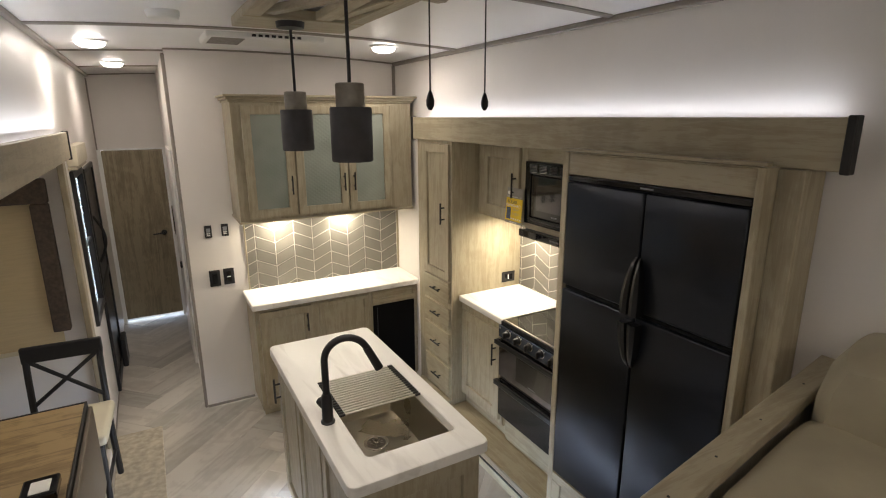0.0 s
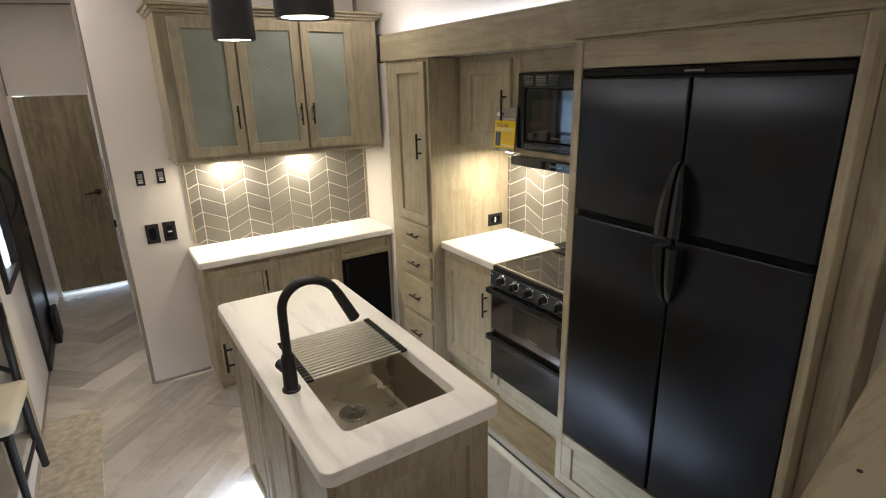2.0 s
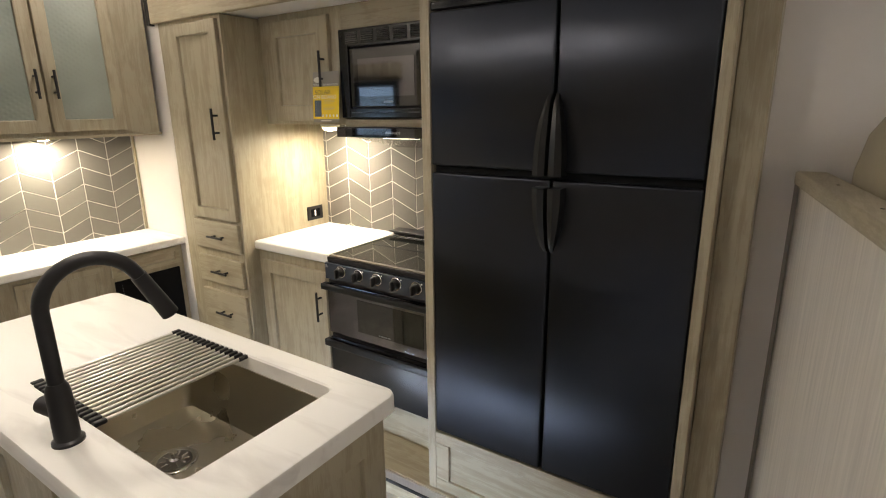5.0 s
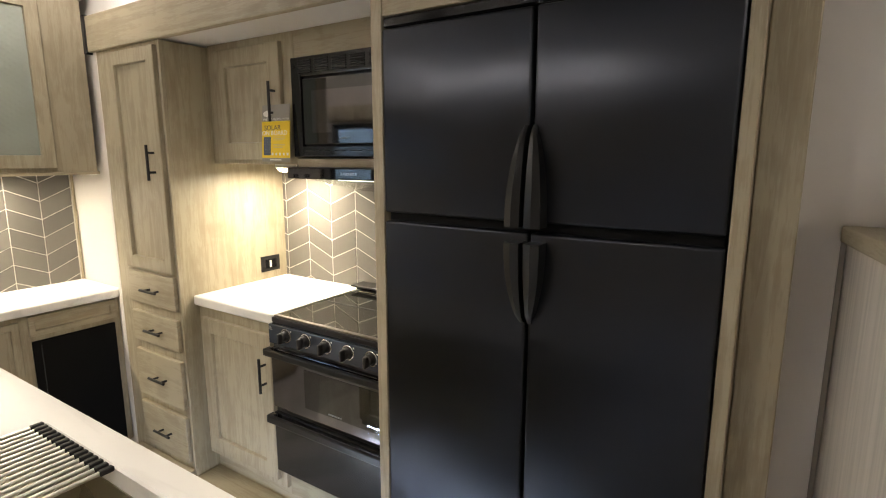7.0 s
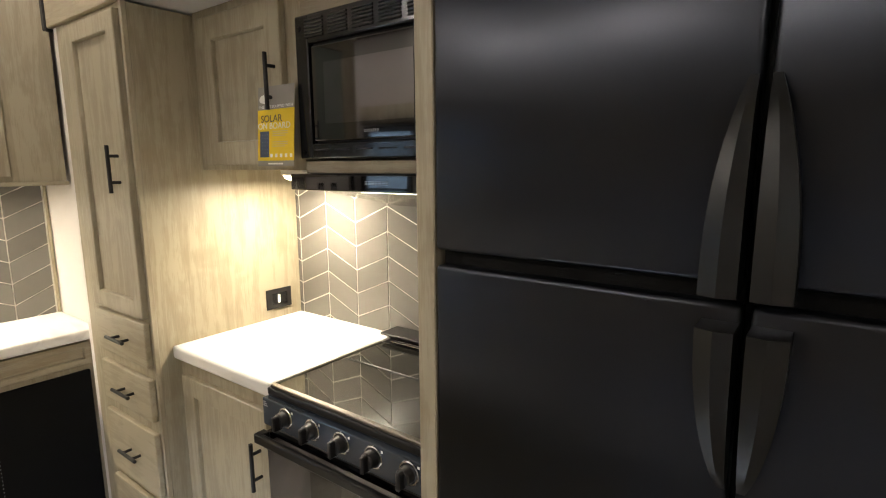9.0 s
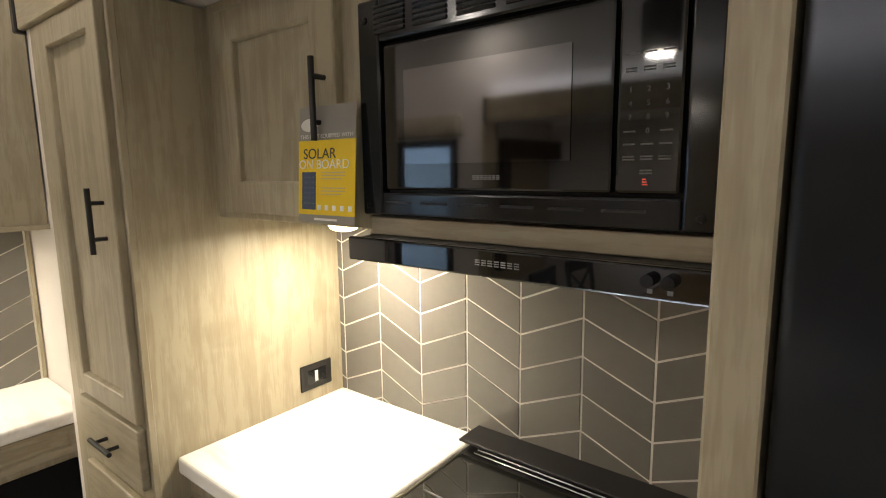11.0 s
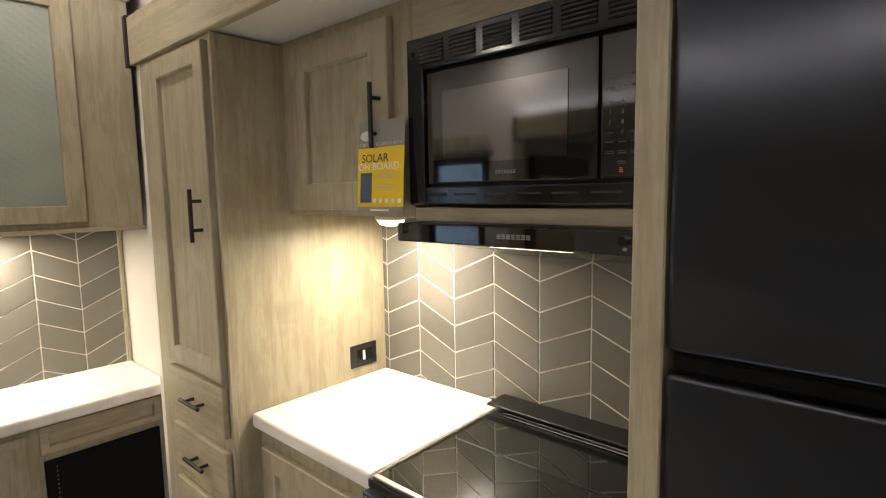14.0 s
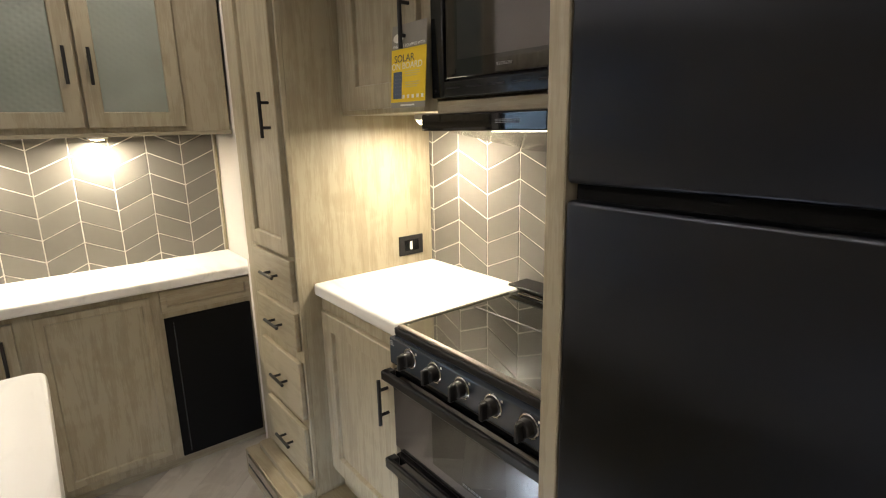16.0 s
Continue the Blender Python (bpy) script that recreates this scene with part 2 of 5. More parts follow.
MATTE = plain("matte_black_metal", (0.014, 0.013, 0.013), 0.42, spec=0.4, spread=0.12, scale=14)
STEEL = plain("brushed_steel", (0.62, 0.58, 0.52), 0.32, metal=1.0, spread=0.06, scale=8, fine=60, bump=0.008, stretch=(1, 18, 1))
OVEN_GLASS = plain("oven_glass", (0.20, 0.20, 0.22), 0.07, metal=1.0, spread=0.05, bump=0.0)
# dark glass with the window's blue reflection mixed into its base colour
PANEL_BLUE_SHEEN = plain("panel_glass_blue_sheen", (0.042, 0.053, 0.070), 0.12, spread=0.05, bump=0.0, spec=0.8)
HANDLE_SATIN = plain("satin_black_handle", (0.008, 0.0078, 0.0075), 0.30, spread=0.03, scale=5, bump=0.0, spec=0.4)
EDGE_STEEL = plain("dark_steel_edge", (0.24, 0.22, 0.19), 0.36, metal=1.0, spread=0.06, bump=0.0)
SINK_STEEL = plain("sink_steel", (0.56, 0.52, 0.43), 0.28, metal=1.0, spread=0.04, scale=5, bump=0)
HOOD_STEEL = plain("hood_steel", (0.30, 0.28, 0.24), 0.16, metal=1.0, spread=0.05, scale=5, bump=0)
# the shade that the hanging leaf lies in is put into this dark colour
SHADED_LEAF = plain("shaded_drop_leaf", (0.115, 0.088, 0.062), 0.45, spread=0.15, scale=9)
ROD = plain("rack_steel", (0.72, 0.69, 0.62), 0.34, metal=1.0, spread=0.02, bump=0)
CHROME = plain("chrome", (0.70, 0.69, 0.67), 0.10, metal=1.0, spread=0.04, bump=0)
FROST = diamond_glass("frosted_glass")
YELLOW = plain("yellow_card", (0.78, 0.54, 0.015), 0.45, spread=0.03)
CARD_GREY = plain("grey_card", (0.30, 0.28, 0.25), 0.5)
WHITE_INK = plain("white_print", (0.80, 0.79, 0.75), 0.5, spread=0.02)
DARK_INK = plain("dark_print", (0.05, 0.05, 0.055), 0.5, spread=0.05)
SOLAR_BLUE = plain("solar_cells_print", (0.06, 0.08, 0.13), 0.4, spread=0.1)
KEY_INK = plain("dim_key_print", (0.075, 0.075, 0.08), 0.4, spread=0.03)
GREY_INK = plain("grey_print", (0.28, 0.28, 0.29), 0.4, spread=0.03)
RED_GLOW = glowing("red_display", (1.0, 0.10, 0.06), 0.12)
SOFA = plain("beige_leather", (0.36, 0.315, 0.22), 0.55, spread=0.10, scale=7, fine=220, bump=0.22)
CREAM = plain("cream_vinyl", (0.60, 0.55, 0.42), 0.5, spread=0.05)
SHADE = plain("tan_blind", (0.54, 0.44, 0.27), 0.8, spread=0.05, scale=10, stretch=(1, 1, 12))
VALANCE = plain("brown_woven_fabric", (0.075, 0.055, 0.042), 0.85, spread=0.35, scale=60, fine=300, bump=0.4)
RUG = plain("woven_rug", (0.42, 0.37, 0.29), 0.95, spread=0.25, scale=28, fine=420, bump=0.7)
BULB = glowing("lamp_lens", (1.0, 0.88, 0.70), 14.0)
CEILING_LENS = glowing("ceiling_lamp_lens", (1.0, 0.91, 0.82), 26.0)
HOOD_LENS = glowing("hood_lens", (1.0, 0.88, 0.70), 3.5)
LED = glowing("led_strip", (0.88, 0.90, 1.0), 3.0)
PUCK_LENS = glowing("puck_lens", (1.0, 0.80, 0.48), 16.0)
CONCRETE = plain("concrete_cap", (0.30, 0.27, 0.23), 0.8, spread=0.2, scale=30, fine=200, bump=0.3)
SHADE_GREY = plain("charcoal_shade", (0.055, 0.052, 0.055), 0.6, spread=0.2, scale=25)
PLASTIC = plain("white_plastic", (0.78, 0.77, 0.74), 0.4, spread=0.02)
DAYLIGHT = glowing("bright_outdoors", (0.86, 0.93, 1.0), 5.0)
# weaker glow, set so that the microwave mirrors a less bright window
DIM_BACKDROP = glowing("dim_backdrop_glow", (0.62, 0.80, 1.0), 0.6)
OUTSIDE = plain("gravel_ground", (0.30, 0.28, 0.25), 0.9, spread=0.3, scale=2, bump=0.3)


def glass(name):
    m, n, l, b = nodes_of(name)
    b.inputs["Transmission Weight"].default_value, b.inputs["Roughness"].default_value = 1.0, 0.0
    b.inputs["Base Color"].default_value = (0.85, 0.92, 0.95, 1)
    return m


PANE = glass("window_glass")


# ---- building helpers ----
def box(bm, x0, x1, y0, y1, z0, z1, bev=0.0, seg=1):
    """Adds a box between two corners, with rounded edges where bev is given."""
    m = Matrix.LocRotScale(((x0 + x1) / 2, (y0 + y1) / 2, (z0 + z1) / 2), None, (abs(x1 - x0), abs(y1 - y0), abs(z1 - z0)))
    got = bmesh.ops.create_cube(bm, size=1, matrix=m)
    if bev:
        edges = list({e for v in got["verts"] for e in v.link_edges})
        bmesh.ops.bevel(bm, geom=edges, offset=bev, segments=seg, affect="EDGES", profile=0.5)
    return bm


def mesh_of(*boxes, bev=0.0, seg=1):
    bm = bmesh.new()
    for b in boxes:
        box(bm, *b, bev=bev, seg=seg)
    return bm


def rod(bm, a, b, r, r2=None, seg=12):
    """Adds a round bar from a to b."""
    a, b = Vector(a), Vector(b)
    turn = (b - a).to_track_quat("Z", "Y").to_matrix().to_4x4()
    bmesh.ops.create_cone(bm, cap_ends=True, segments=seg, radius1=r, radius2=r if r2 is None else r2, depth=(b - a).length,
                          matrix=Matrix.Translation((a + b) / 2) @ turn)
    return bm


def tube(bm, pts, r, seg=14):
    """Adds a round tube along a row of places."""
    pts = [Vector(p) for p in pts]
    rings = []
    side = None
    for i, p in enumerate(pts):
        d = (pts[min(i + 1, len(pts) - 1)] - pts[max(i - 1, 0)]).normalized()
        if side is None:
            side = d.orthogonal().normalized()
        side = (side - d * side.dot(d)).normalized()
        up = d.cross(side)
        rings.append([bm.verts.new(p + r * (math.cos(2 * math.pi * k / seg) * side + math.sin(2 * math.pi * k / seg) * up)) for k in range(seg)])
    for a, b in zip(rings, rings[1:]):
        for k in range(seg):
            bm.faces.new((a[k], a[(k + 1) % seg], b[(k + 1) % seg], b[k]))
    bm.faces.new(rings[0][::-1])
    bm.faces.new(rings[-1])
    return bm


def lathe(bm, at, profile, seg=28):
    """Adds a turned body round an upright axis: rows of (radius, height)."""
    rings = [[bm.verts.new((at[0] + r * math.cos(2 * math.pi * k / seg), at[1] + r * math.sin(2 * math.pi * k / seg), at[2] + h))
              for k in range(seg)] for r, h in profile]
    for a, b in zip(rings, rings[1:]):
        for k in range(seg):
            bm.faces.new((a[k], a[(k + 1) % seg], b[(k + 1) % seg], b[k]))
    bm.faces.new(rings[0][::-1])
    bm.faces.new(rings[-1])
    return bm


def facing(side, plane, u0, u1, v0, v1, w0, w1):
    """Box corners on a face: u across, v up, w out of the face, for a face that looks along -x, +x, -y or +y."""
    if side == "-x":
        return (plane - w1, plane - w0, u0, u1, v0, v1)
    if side == "+x":
        return (plane + w0, plane + w1, u0, u1, v0, v1)
    if side == "-y":
        return (u0, u1, plane - w1, plane - w0, v0, v1)
    return (u0, u1, plane + w0, plane + w1, v0, v1)


def spot(side, plane, u, v, w):
    b = facing(side, plane, u, u, v, v, w, w)
    return Vector((b[0], b[2], b[4]))


def link_mesh(name, bm, material, smooth=False):
    bmesh.ops.recalc_face_normals(bm, faces=bm.faces)
    me = bpy.data.meshes.new(name)
    if smooth:
        for f in bm.faces:
            f.smooth = True
        for e in bm.edges:
            if len(e.link_faces) == 2 and e.calc_face_angle(0) > 0.6:
                e.smooth = False
    bm.to_mesh(me)
    bm.free()
    me.materials.append(material)
    return new(name, me)


def part(name, bm, material, parent, label="", smooth=False):
    """One mesh under a thing or a part, in the place that its corners name."""
    ob = link_mesh(name, bm, material, smooth)
    ob.parent = parent
    top = parent
    while top.parent:
        top = top.parent
    ob.matrix_parent_inverse = Matrix.Translation(-top.location) if parent is top else Matrix.Identity(4)
    if label:
        ob["label"] = label
    return ob


def thing(name, base, label, category, group=""):
    return tagged(placed(name, base), label, category, group)


def placed(name, base):
    ob = new(name)
    ob.empty_display_size = 0.1
    ob.location = base
    return ob


def structure(name, bm, material, label="", smooth=False):
    return tagged(link_mesh(name, bm, material, smooth), label, "", "", "structure")


def bar_handle(side, plane, u, v, length, upright, parent, r=0.0055, out=0.032):
    """A slim bar pull on two posts."""
    bm = bmesh.new()
    h = length / 2
    ends = [(u, v - h), (u, v + h)] if upright else [(u - h, v), (u + h, v)]
    posts = [(u, v - h * 0.55), (u, v + h * 0.55)] if upright else [(u - h * 0.55, v), (u + h * 0.55, v)]
    rod(bm, spot(side, plane, *ends[0], out), spot(side, plane, *ends[1], out), r)
    for p in posts:
        rod(bm, spot(side, plane, *p, 0.0), spot(side, plane, *p, out), r * 0.85)
    return part("handle", bm, MATTE, parent, "slim black bar handle", smooth=True)


def shaker(name, side, plane, u0, u1, v0, v1, parent, thick=0.019, stile=0.052, handle=None, glazed=False, label="", material=None):
    """A framed cabinet door or drawer front with a sunk panel, or a pane of frosted glass."""
    bm = bmesh.new()
    s = stile
    c = 0.0025
    deep = max(0.002, thick - 0.013)
    loops = [(0, 0.001), (0, thick - c), (c, thick), (s - c, thick), (s, thick - c), (s + 0.002, deep)]
    if glazed:
        loops.append((s + 0.002, 0.001))
    rings = []
    for o, w in loops:
        rings.append([bm.verts.new(spot(side, plane, u, v, w)) for u, v in ((u0 + o, v0 + o), (u1 - o, v0 + o), (u1 - o, v1 - o), (u0 + o, v1 - o))])
    for p, q in zip(rings, rings[1:] + ([rings[0]] if glazed else [])):
        for k in range(4):
            bm.faces.new((p[k], p[(k + 1) % 4], q[(k + 1) % 4], q[k]))
    if not glazed:
        bm.faces.new(rings[-1])
        bm.faces.new(rings[0])
    door = part(name, bm, material or WOOD_Z, parent, label)
    if glazed:
        bm = mesh_of(facing(side, plane, u0 + s - 0.003, u1 - s + 0.003, v0 + s - 0.003, v1 - s + 0.003, 0.004, thick - 0.009))
        part("glass_panel", bm, FROST, door, "frosted pale green glass panel")
    if handle:
        bar_handle(side, plane - 0.0, *handle, door, out=thick + 0.028)
    return door


def slab(name, side, plane, u0, u1, v0, v1, parent, thick=0.019, handle=None, material=None):
    """A plain drawer front with a raised field, its edges eased."""
    bm = mesh_of(facing(side, plane, u0, u1, v0, v1, 0.001, thick), bev=0.004, seg=2)
    door = part(name, bm, material or WOOD_Y, parent)
    if handle:
        bar_handle(side, plane, *handle, door, out=thick + 0.028)
    return door


def letters(name, text, size, m, material, parent, depth=0.0004, align="CENTER", label=""):
    """Raised or printed words in the built-in font, lying in the plane of the pose m."""
    cu = bpy.data.curves.new(name, "FONT")
    cu.body, cu.size, cu.extrude, cu.align_x, cu.align_y = text, size, depth, align, "CENTER"
    tmp = bpy.data.objects.new(name, cu)
    me = bpy.data.meshes.new_from_object(tmp)
    bpy.data.objects.remove(tmp)
    me.transform(m)
    me.materials.clear()
    me.materials.append(material)
    ob = new(name, me)
    ob.parent = parent
    top = parent
    while top.parent:
        top = top.parent
    ob.matrix_parent_inverse = Matrix.Translation(-top.location) if parent is top else Matrix.Identity(4)
    if label:
        ob["label"] = label
    return ob


# ---- structure ----
RW, LW, EW = 2.44, 0.33, 4.184          # inner faces: long walls and the end wall
DECK = 0.54                             # height of the raised lounge
floor = structure("floor", mesh_of((-0.62, 2.99, 0.70, 6.42, -0.06, -0.004)), GROUT, "floor base under grey oak vinyl planks")
structure("backdrop", mesh_of((-2.55, 0.2, 9.45, 9.5, -0.74, 3.2)), DAYLIGHT, "bright daylight outside the entry window")
# added side sheet, dimmer than the one ahead to tone down reflections
structure("backdrop", mesh_of((-2.6, -2.55, 2.5, 9.5, -0.74, 3.2)), DIM_BACKDROP, "dim glowing sheet added outside the entry window")
structure("ground", mesh_of((-60, 60, -60, 60, -0.9, -0.75)), OUTSIDE, "grey gravel ground outside")
deck = bmesh.new()
box(deck, LW, RW, -2.3, 0.40, -0.06, DECK)
box(deck, 1.30, RW, 0.40, 0.86, -0.06, DECK)
structure("lounge_floor", deck, PLANK, "raised lounge floor of grey vinyl")
for k, (y0, y1) in enumerate(((0.40, 0.66), (0.66, 0.92))):
    structure("step", mesh_of((LW, 1.30, y0, y1, -0.06, DECK - 0.18 * (k + 1))), PLANK, "carpet-free step up to the lounge")

wr = mesh_of((RW, RW + 0.06, -2.3, 1.158, -0.06, 2.5), (RW, RW + 0.06, 3.68, 6.42, -0.06, 2.5), (RW, RW + 0.06, 1.158, 3.68, 1.93, 2.5), (RW, RW + 0.06, 1.158, 3.68, -0.06, 0.09))
structure("wall_right", wr, WALL, "off-white vinyl side wall above the slide-out")
SW = -0.56
wl = mesh_of((LW - 0.06, LW, -2.3, -1.05, -0.06, 2.5), (LW - 0.06, LW, 0.05, 1.00, -0.06, 2.5), (LW - 0.06, LW, -1.05, 0.05, -0.06, 1.15), (LW - 0.06, LW, -1.05, 0.05, 1.95, 2.5),
             (LW - 0.06, LW, 1.00, 3.90, 1.88, 2.5), (LW - 0.06, LW, 1.00, 3.90, -0.06, 0.09),
             (LW - 0.06, LW, 3.90, 4.12, -0.06, 2.5), (LW - 0.06, LW, 4.12, 4.62, -0.06, 0.78), (LW - 0.06, LW, 4.12, 4.62, 1.72, 2.5), (LW - 0.02, LW, 4.62, 5.30, -0.06, 2.5), (LW - 0.06, LW, 5.30, 6.42, -0.06, 2.5))
structure("wall_left", wl, WALL, "off-white vinyl side wall with windows")
structure("wall_end", mesh_of((0.905, RW, EW, EW + 0.05, -0.06, 2.5)), WALL, "off-white kitchen end wall")
structure("wall_hall", mesh_of((0.905, 0.955, EW + 0.05, 6.42, -0.06, 2.5)), WALL, "off-white hall side wall")
structure("wall_hall_end", mesh_of((LW, 0.36, 6.36, 6.42, -0.06, 2.5), (0.88, 0.905, 6.36, 6.42, -0.06, 2.5), (0.36, 0.88, 6.36, 6.42, 1.735, 2.5)), WALL, "off-white wall above the hall door")
structure("wall_back", mesh_of((LW - 0.06, RW + 0.06, -2.36, -2.3, -0.06, 2.5)), WALL, "off-white lounge end wall")

# slide-out boxes: floor, outer wall, ends and low ceiling
structure("slide_shell", mesh_of((2.945, 2.99, 1.12, 3.66, 0.0, 1.93), (2.505, 2.945, 1.10, 1.125, 0.0, 1.93), (2.36, 2.945, 3.645, 3.67, 0.0, 1.93)), WALL, "kitchen slide-out walls")
structure("slide_ceiling", mesh_of((2.374, 2.945, 1.125, 3.645, 1.893, 1.928)), CEIL, "low white ceiling of the kitchen slide-out")
structure("slide_floor", mesh_of((2.262, 2.945, 1.125, 3.645, 0.0, 0.115), bev=0.003), WOOD_Y, "raised slide-out floor with wooden lip")
structure("slide_seal", mesh_of((2.256, 2.262, 1.125, 3.60, 0.058, 0.072), bev=0.001), MATTE, "black edge strip of the slide-out floor")
structure("trim", mesh_of((2.254, 2.262, 1.125, 3.60, 0.076, 0.112), bev=0.002), STEEL, "pale metal edge strip of the slide-out floor")
structure("dinette_shell", mesh_of((SW - 0.05, SW, 0.98, 1.95, 0.0, 1.9), (SW - 0.05, SW, 2.85, 3.92, 0.0, 1.9), (SW - 0.05, SW, 1.95, 2.85, 0.0, 0.95), (SW - 0.05, SW, 1.95, 2.85, 1.75, 1.9),
                                   (SW, 0.31, 3.88, 3.92, 0.0, 1.9), (SW, 0.31, 0.98, 1.02, 0.0, 1.9)), WALL, "dinette slide-out walls")
structure("dinette_ceiling", mesh_of((SW, 0.31, 1.02, 3.88, 1.86, 1.9)), CEIL, "low white ceiling of the dinette slide-out")
structure("dinette_floor", mesh_of((SW, 0.30, 1.02, 3.88, 0.03, 0.10), bev=0.004), PLANK, "raised floor of the dinette slide-out")
structure("dinette_flange", mesh_of((0.312, 0.342, 3.80, 3.905, 0.02, 1.82), bev=0.004), WOOD_Z, "oak flange beside the dinette slide-out")

# arched ceiling with taupe battens
bm = bmesh.new()
XS = [LW - 0.06 + k * (RW - LW + 0.12) / 16 for k in range(17)]
rows = [[bm.verts.new((x, y, arch(x) + dz)) for x in XS] for y, dz in ((-2.36, 0), (6.42, 0), (6.42, 0.06), (-2.36, 0.06))]
for a in range(4):
    for k in range(16):
        bm.faces.new((rows[a][k], rows[a][k + 1], rows[(a + 1) % 4][k + 1], rows[(a + 1) % 4][k]))
structure("ceiling", bm, CEIL, "white arched ceiling panels", smooth=True)


def batten(y, x0, x1, w=0.042):
    bm = bmesh.new()
    xs = [x0 + k * (x1 - x0) / 10 for k in range(11)]
    rings = [[bm.verts.new((x, y + dy, arch(x) + dz)) for dy, dz in ((-w / 2, 0.004), (-w / 2, -0.005), (-w / 4, -0.009), (w / 4, -0.009), (w / 2, -0.005), (w / 2, 0.004))] for x in xs]
    for a, b in zip(rings, rings[1:]):
        for k in range(6):
            bm.faces.new((a[k], a[(k + 1) % 6], b[(k + 1) % 6], b[k]))
    structure("ceiling_trim", bm, TRIM, "taupe ceiling batten")


for y in (-1.65, -0.43, 0.79, 2.01, 3.23):
    batten(y, LW, RW)
batten(EW - 0.012, 0.90, RW, 0.03)
for y in (4.27, 5.45, 6.34):
    batten(y, LW, 0.905, 0.03)
structure("ceiling_trim", mesh_of((RW - 0.03, RW, -2.3, EW - 0.03, arch(RW) - 0.022, arch(RW) + 0.002), bev=0.004), TRIM, "taupe trim along the ceiling edge")
structure("ceiling_trim", mesh_of((LW, LW + 0.03, -2.3, 6.33, arch(LW) - 0.022, arch(LW) + 0.002), bev=0.004), TRIM, "taupe trim along the ceiling edge")
structure("trim", mesh_of((RW - 0.02, RW, EW - 0.02, EW, 2.19, 2.40), bev=0.003), TRIM, "taupe corner trim")
structure("trim", mesh_of((0.885, 0.905, EW - 0.004, EW + 0.054, 0.0, 2.42), bev=0.004), TRIM, "taupe edge trim on the hall corner")
structure("trim", mesh_of((LW, LW + 0.012, 6.338, 6.352, 1.74, 2.39)), TRIM, "taupe corner trim")
structure("baseboard", mesh_of((0.905, 1.23, EW - 0.010, EW, 0.0, 0.018), bev=0.002), TRIM, "thin taupe strip at the foot of the end wall")
structure("baseboard", mesh_of((LW, LW + 0.008, 3.93, 5.0, 0.0, 0.018), bev=0.002), TRIM, "thin taupe strip at the foot of the side wall")

# half wall between the lounge and the kitchen, slightly turned
SLOPE = 0.165


def skewed(bm, origin=1.40):
    for v in bm.verts:
        v.co.y += SLOPE * (v.co.x - origin)
    return bm


structure("half_wall", skewed(mesh_of((1.36, RW, 0.860, 0.903, 0.0, 1.305))), LINED, "half wall papered in beige lines")
structure("half_wall_cap", skewed(mesh_of((1.35, RW, 0.848, 0.915, 1.305, 1.338), bev=0.005, seg=2)), WOOD_X, "oak cap on the half wall with nail holes")
bm = bmesh.new()
for x in (1.52, 1.71, 1.93, 2.2):
    rod(bm, (x, 0.880 + SLOPE * (x - 1.4), 1.336), (x, 0.880 + SLOPE * (x - 1.4), 1.3388), 0.0032, seg=8)
structure("nail_heads", bm, MATTE, "dark nail holes in the cap")
structure("trim", mesh_of((RW - 0.010, RW, 1.0755, 1.084, 0.0, 1.33)), TRIM, "dark joint beside the half wall")


# ---- kitchen slide-out ----
def valance(x0, x1, y0, y1, z0, z1, inner):
    v = thing("slide_valance", ((x0 + x1) / 2, y0, z0), "oak valance board over the slide-out with black ends", "valance", "slide valances")
    part("board", mesh_of((x0, x1, y0, y1, z0, z1), bev=0.003), WOOD_Y, v)
    for y in (y0, y1):
        part("end_cap", mesh_of((x0 - 0.006 if inner < 0 else x0, x1 if inner < 0 else x1 + 0.006, y - 0.012, y + 0.012, z0 - 0.006, z1 + 0.006), bev=0.003), MATTE, v, "black end cap")
    part("led_strip", mesh_of(((x1 if inner < 0 else x0 - 0.02), (x1 + 0.02 if inner < 0 else x0), y0 + 0.05, y1 - 0.05, z1 - 0.022, z1 - 0.014)), LED, v, "glowing white strip light")


valance(2.345, 2.372, 1.07, 3.69, 1.887, 2.030, -1)
structure("valance_shelf", mesh_of((2.374, RW - 0.002, 1.085, 3.675, 1.932, 2.0)), WALL, "backing behind the valance")
valance(0.352, 0.378, 1.00, 3.86, 1.825, 1.965, 1)
structure("valance_shelf", mesh_of((LW + 0.002, 0.351, 1.015, 3.85, 1.83, 1.94)), WALL, "backing behind the dinette valance")

PF = 2.358   # front plane of the tall cabinets
pantry = thing("pantry_cabinet", (2.6, 3.4, 0.115), "tall light oak pantry cabinet with a door above four drawers", "cabinet")
part("body", mesh_of((PF, 2.94, 3.172, 3.64, 0.115, 1.887), bev=0.002), WOOD_Z, pantry)
part("base", mesh_of((PF - 0.05, PF, 3.172, 3.60, 0.115, 0.150), bev=0.004), WOOD_Y, pantry)
part("corner_strip", mesh_of((PF - 0.004, PF + 0.012, 3.168, 3.180, 0.150, 1.887), bev=0.002), WOOD_Z, pantry)
shaker("door", "-x", PF, 3.188, 3.528, 0.998, 1.868, pantry, handle=(3.238, 1.437, 0.135, True), label="tall shaker door")
for v0, v1, h in ((0.844, 0.984, 0.914), (0.670, 0.806, 0.738), (0.418, 0.630, 0.526), (0.182, 0.384, 0.284)):
    slab("drawer", "-x", PF, 3.188, 3.528, v0, v1, pantry, handle=(3.335, h, 0.115, False))

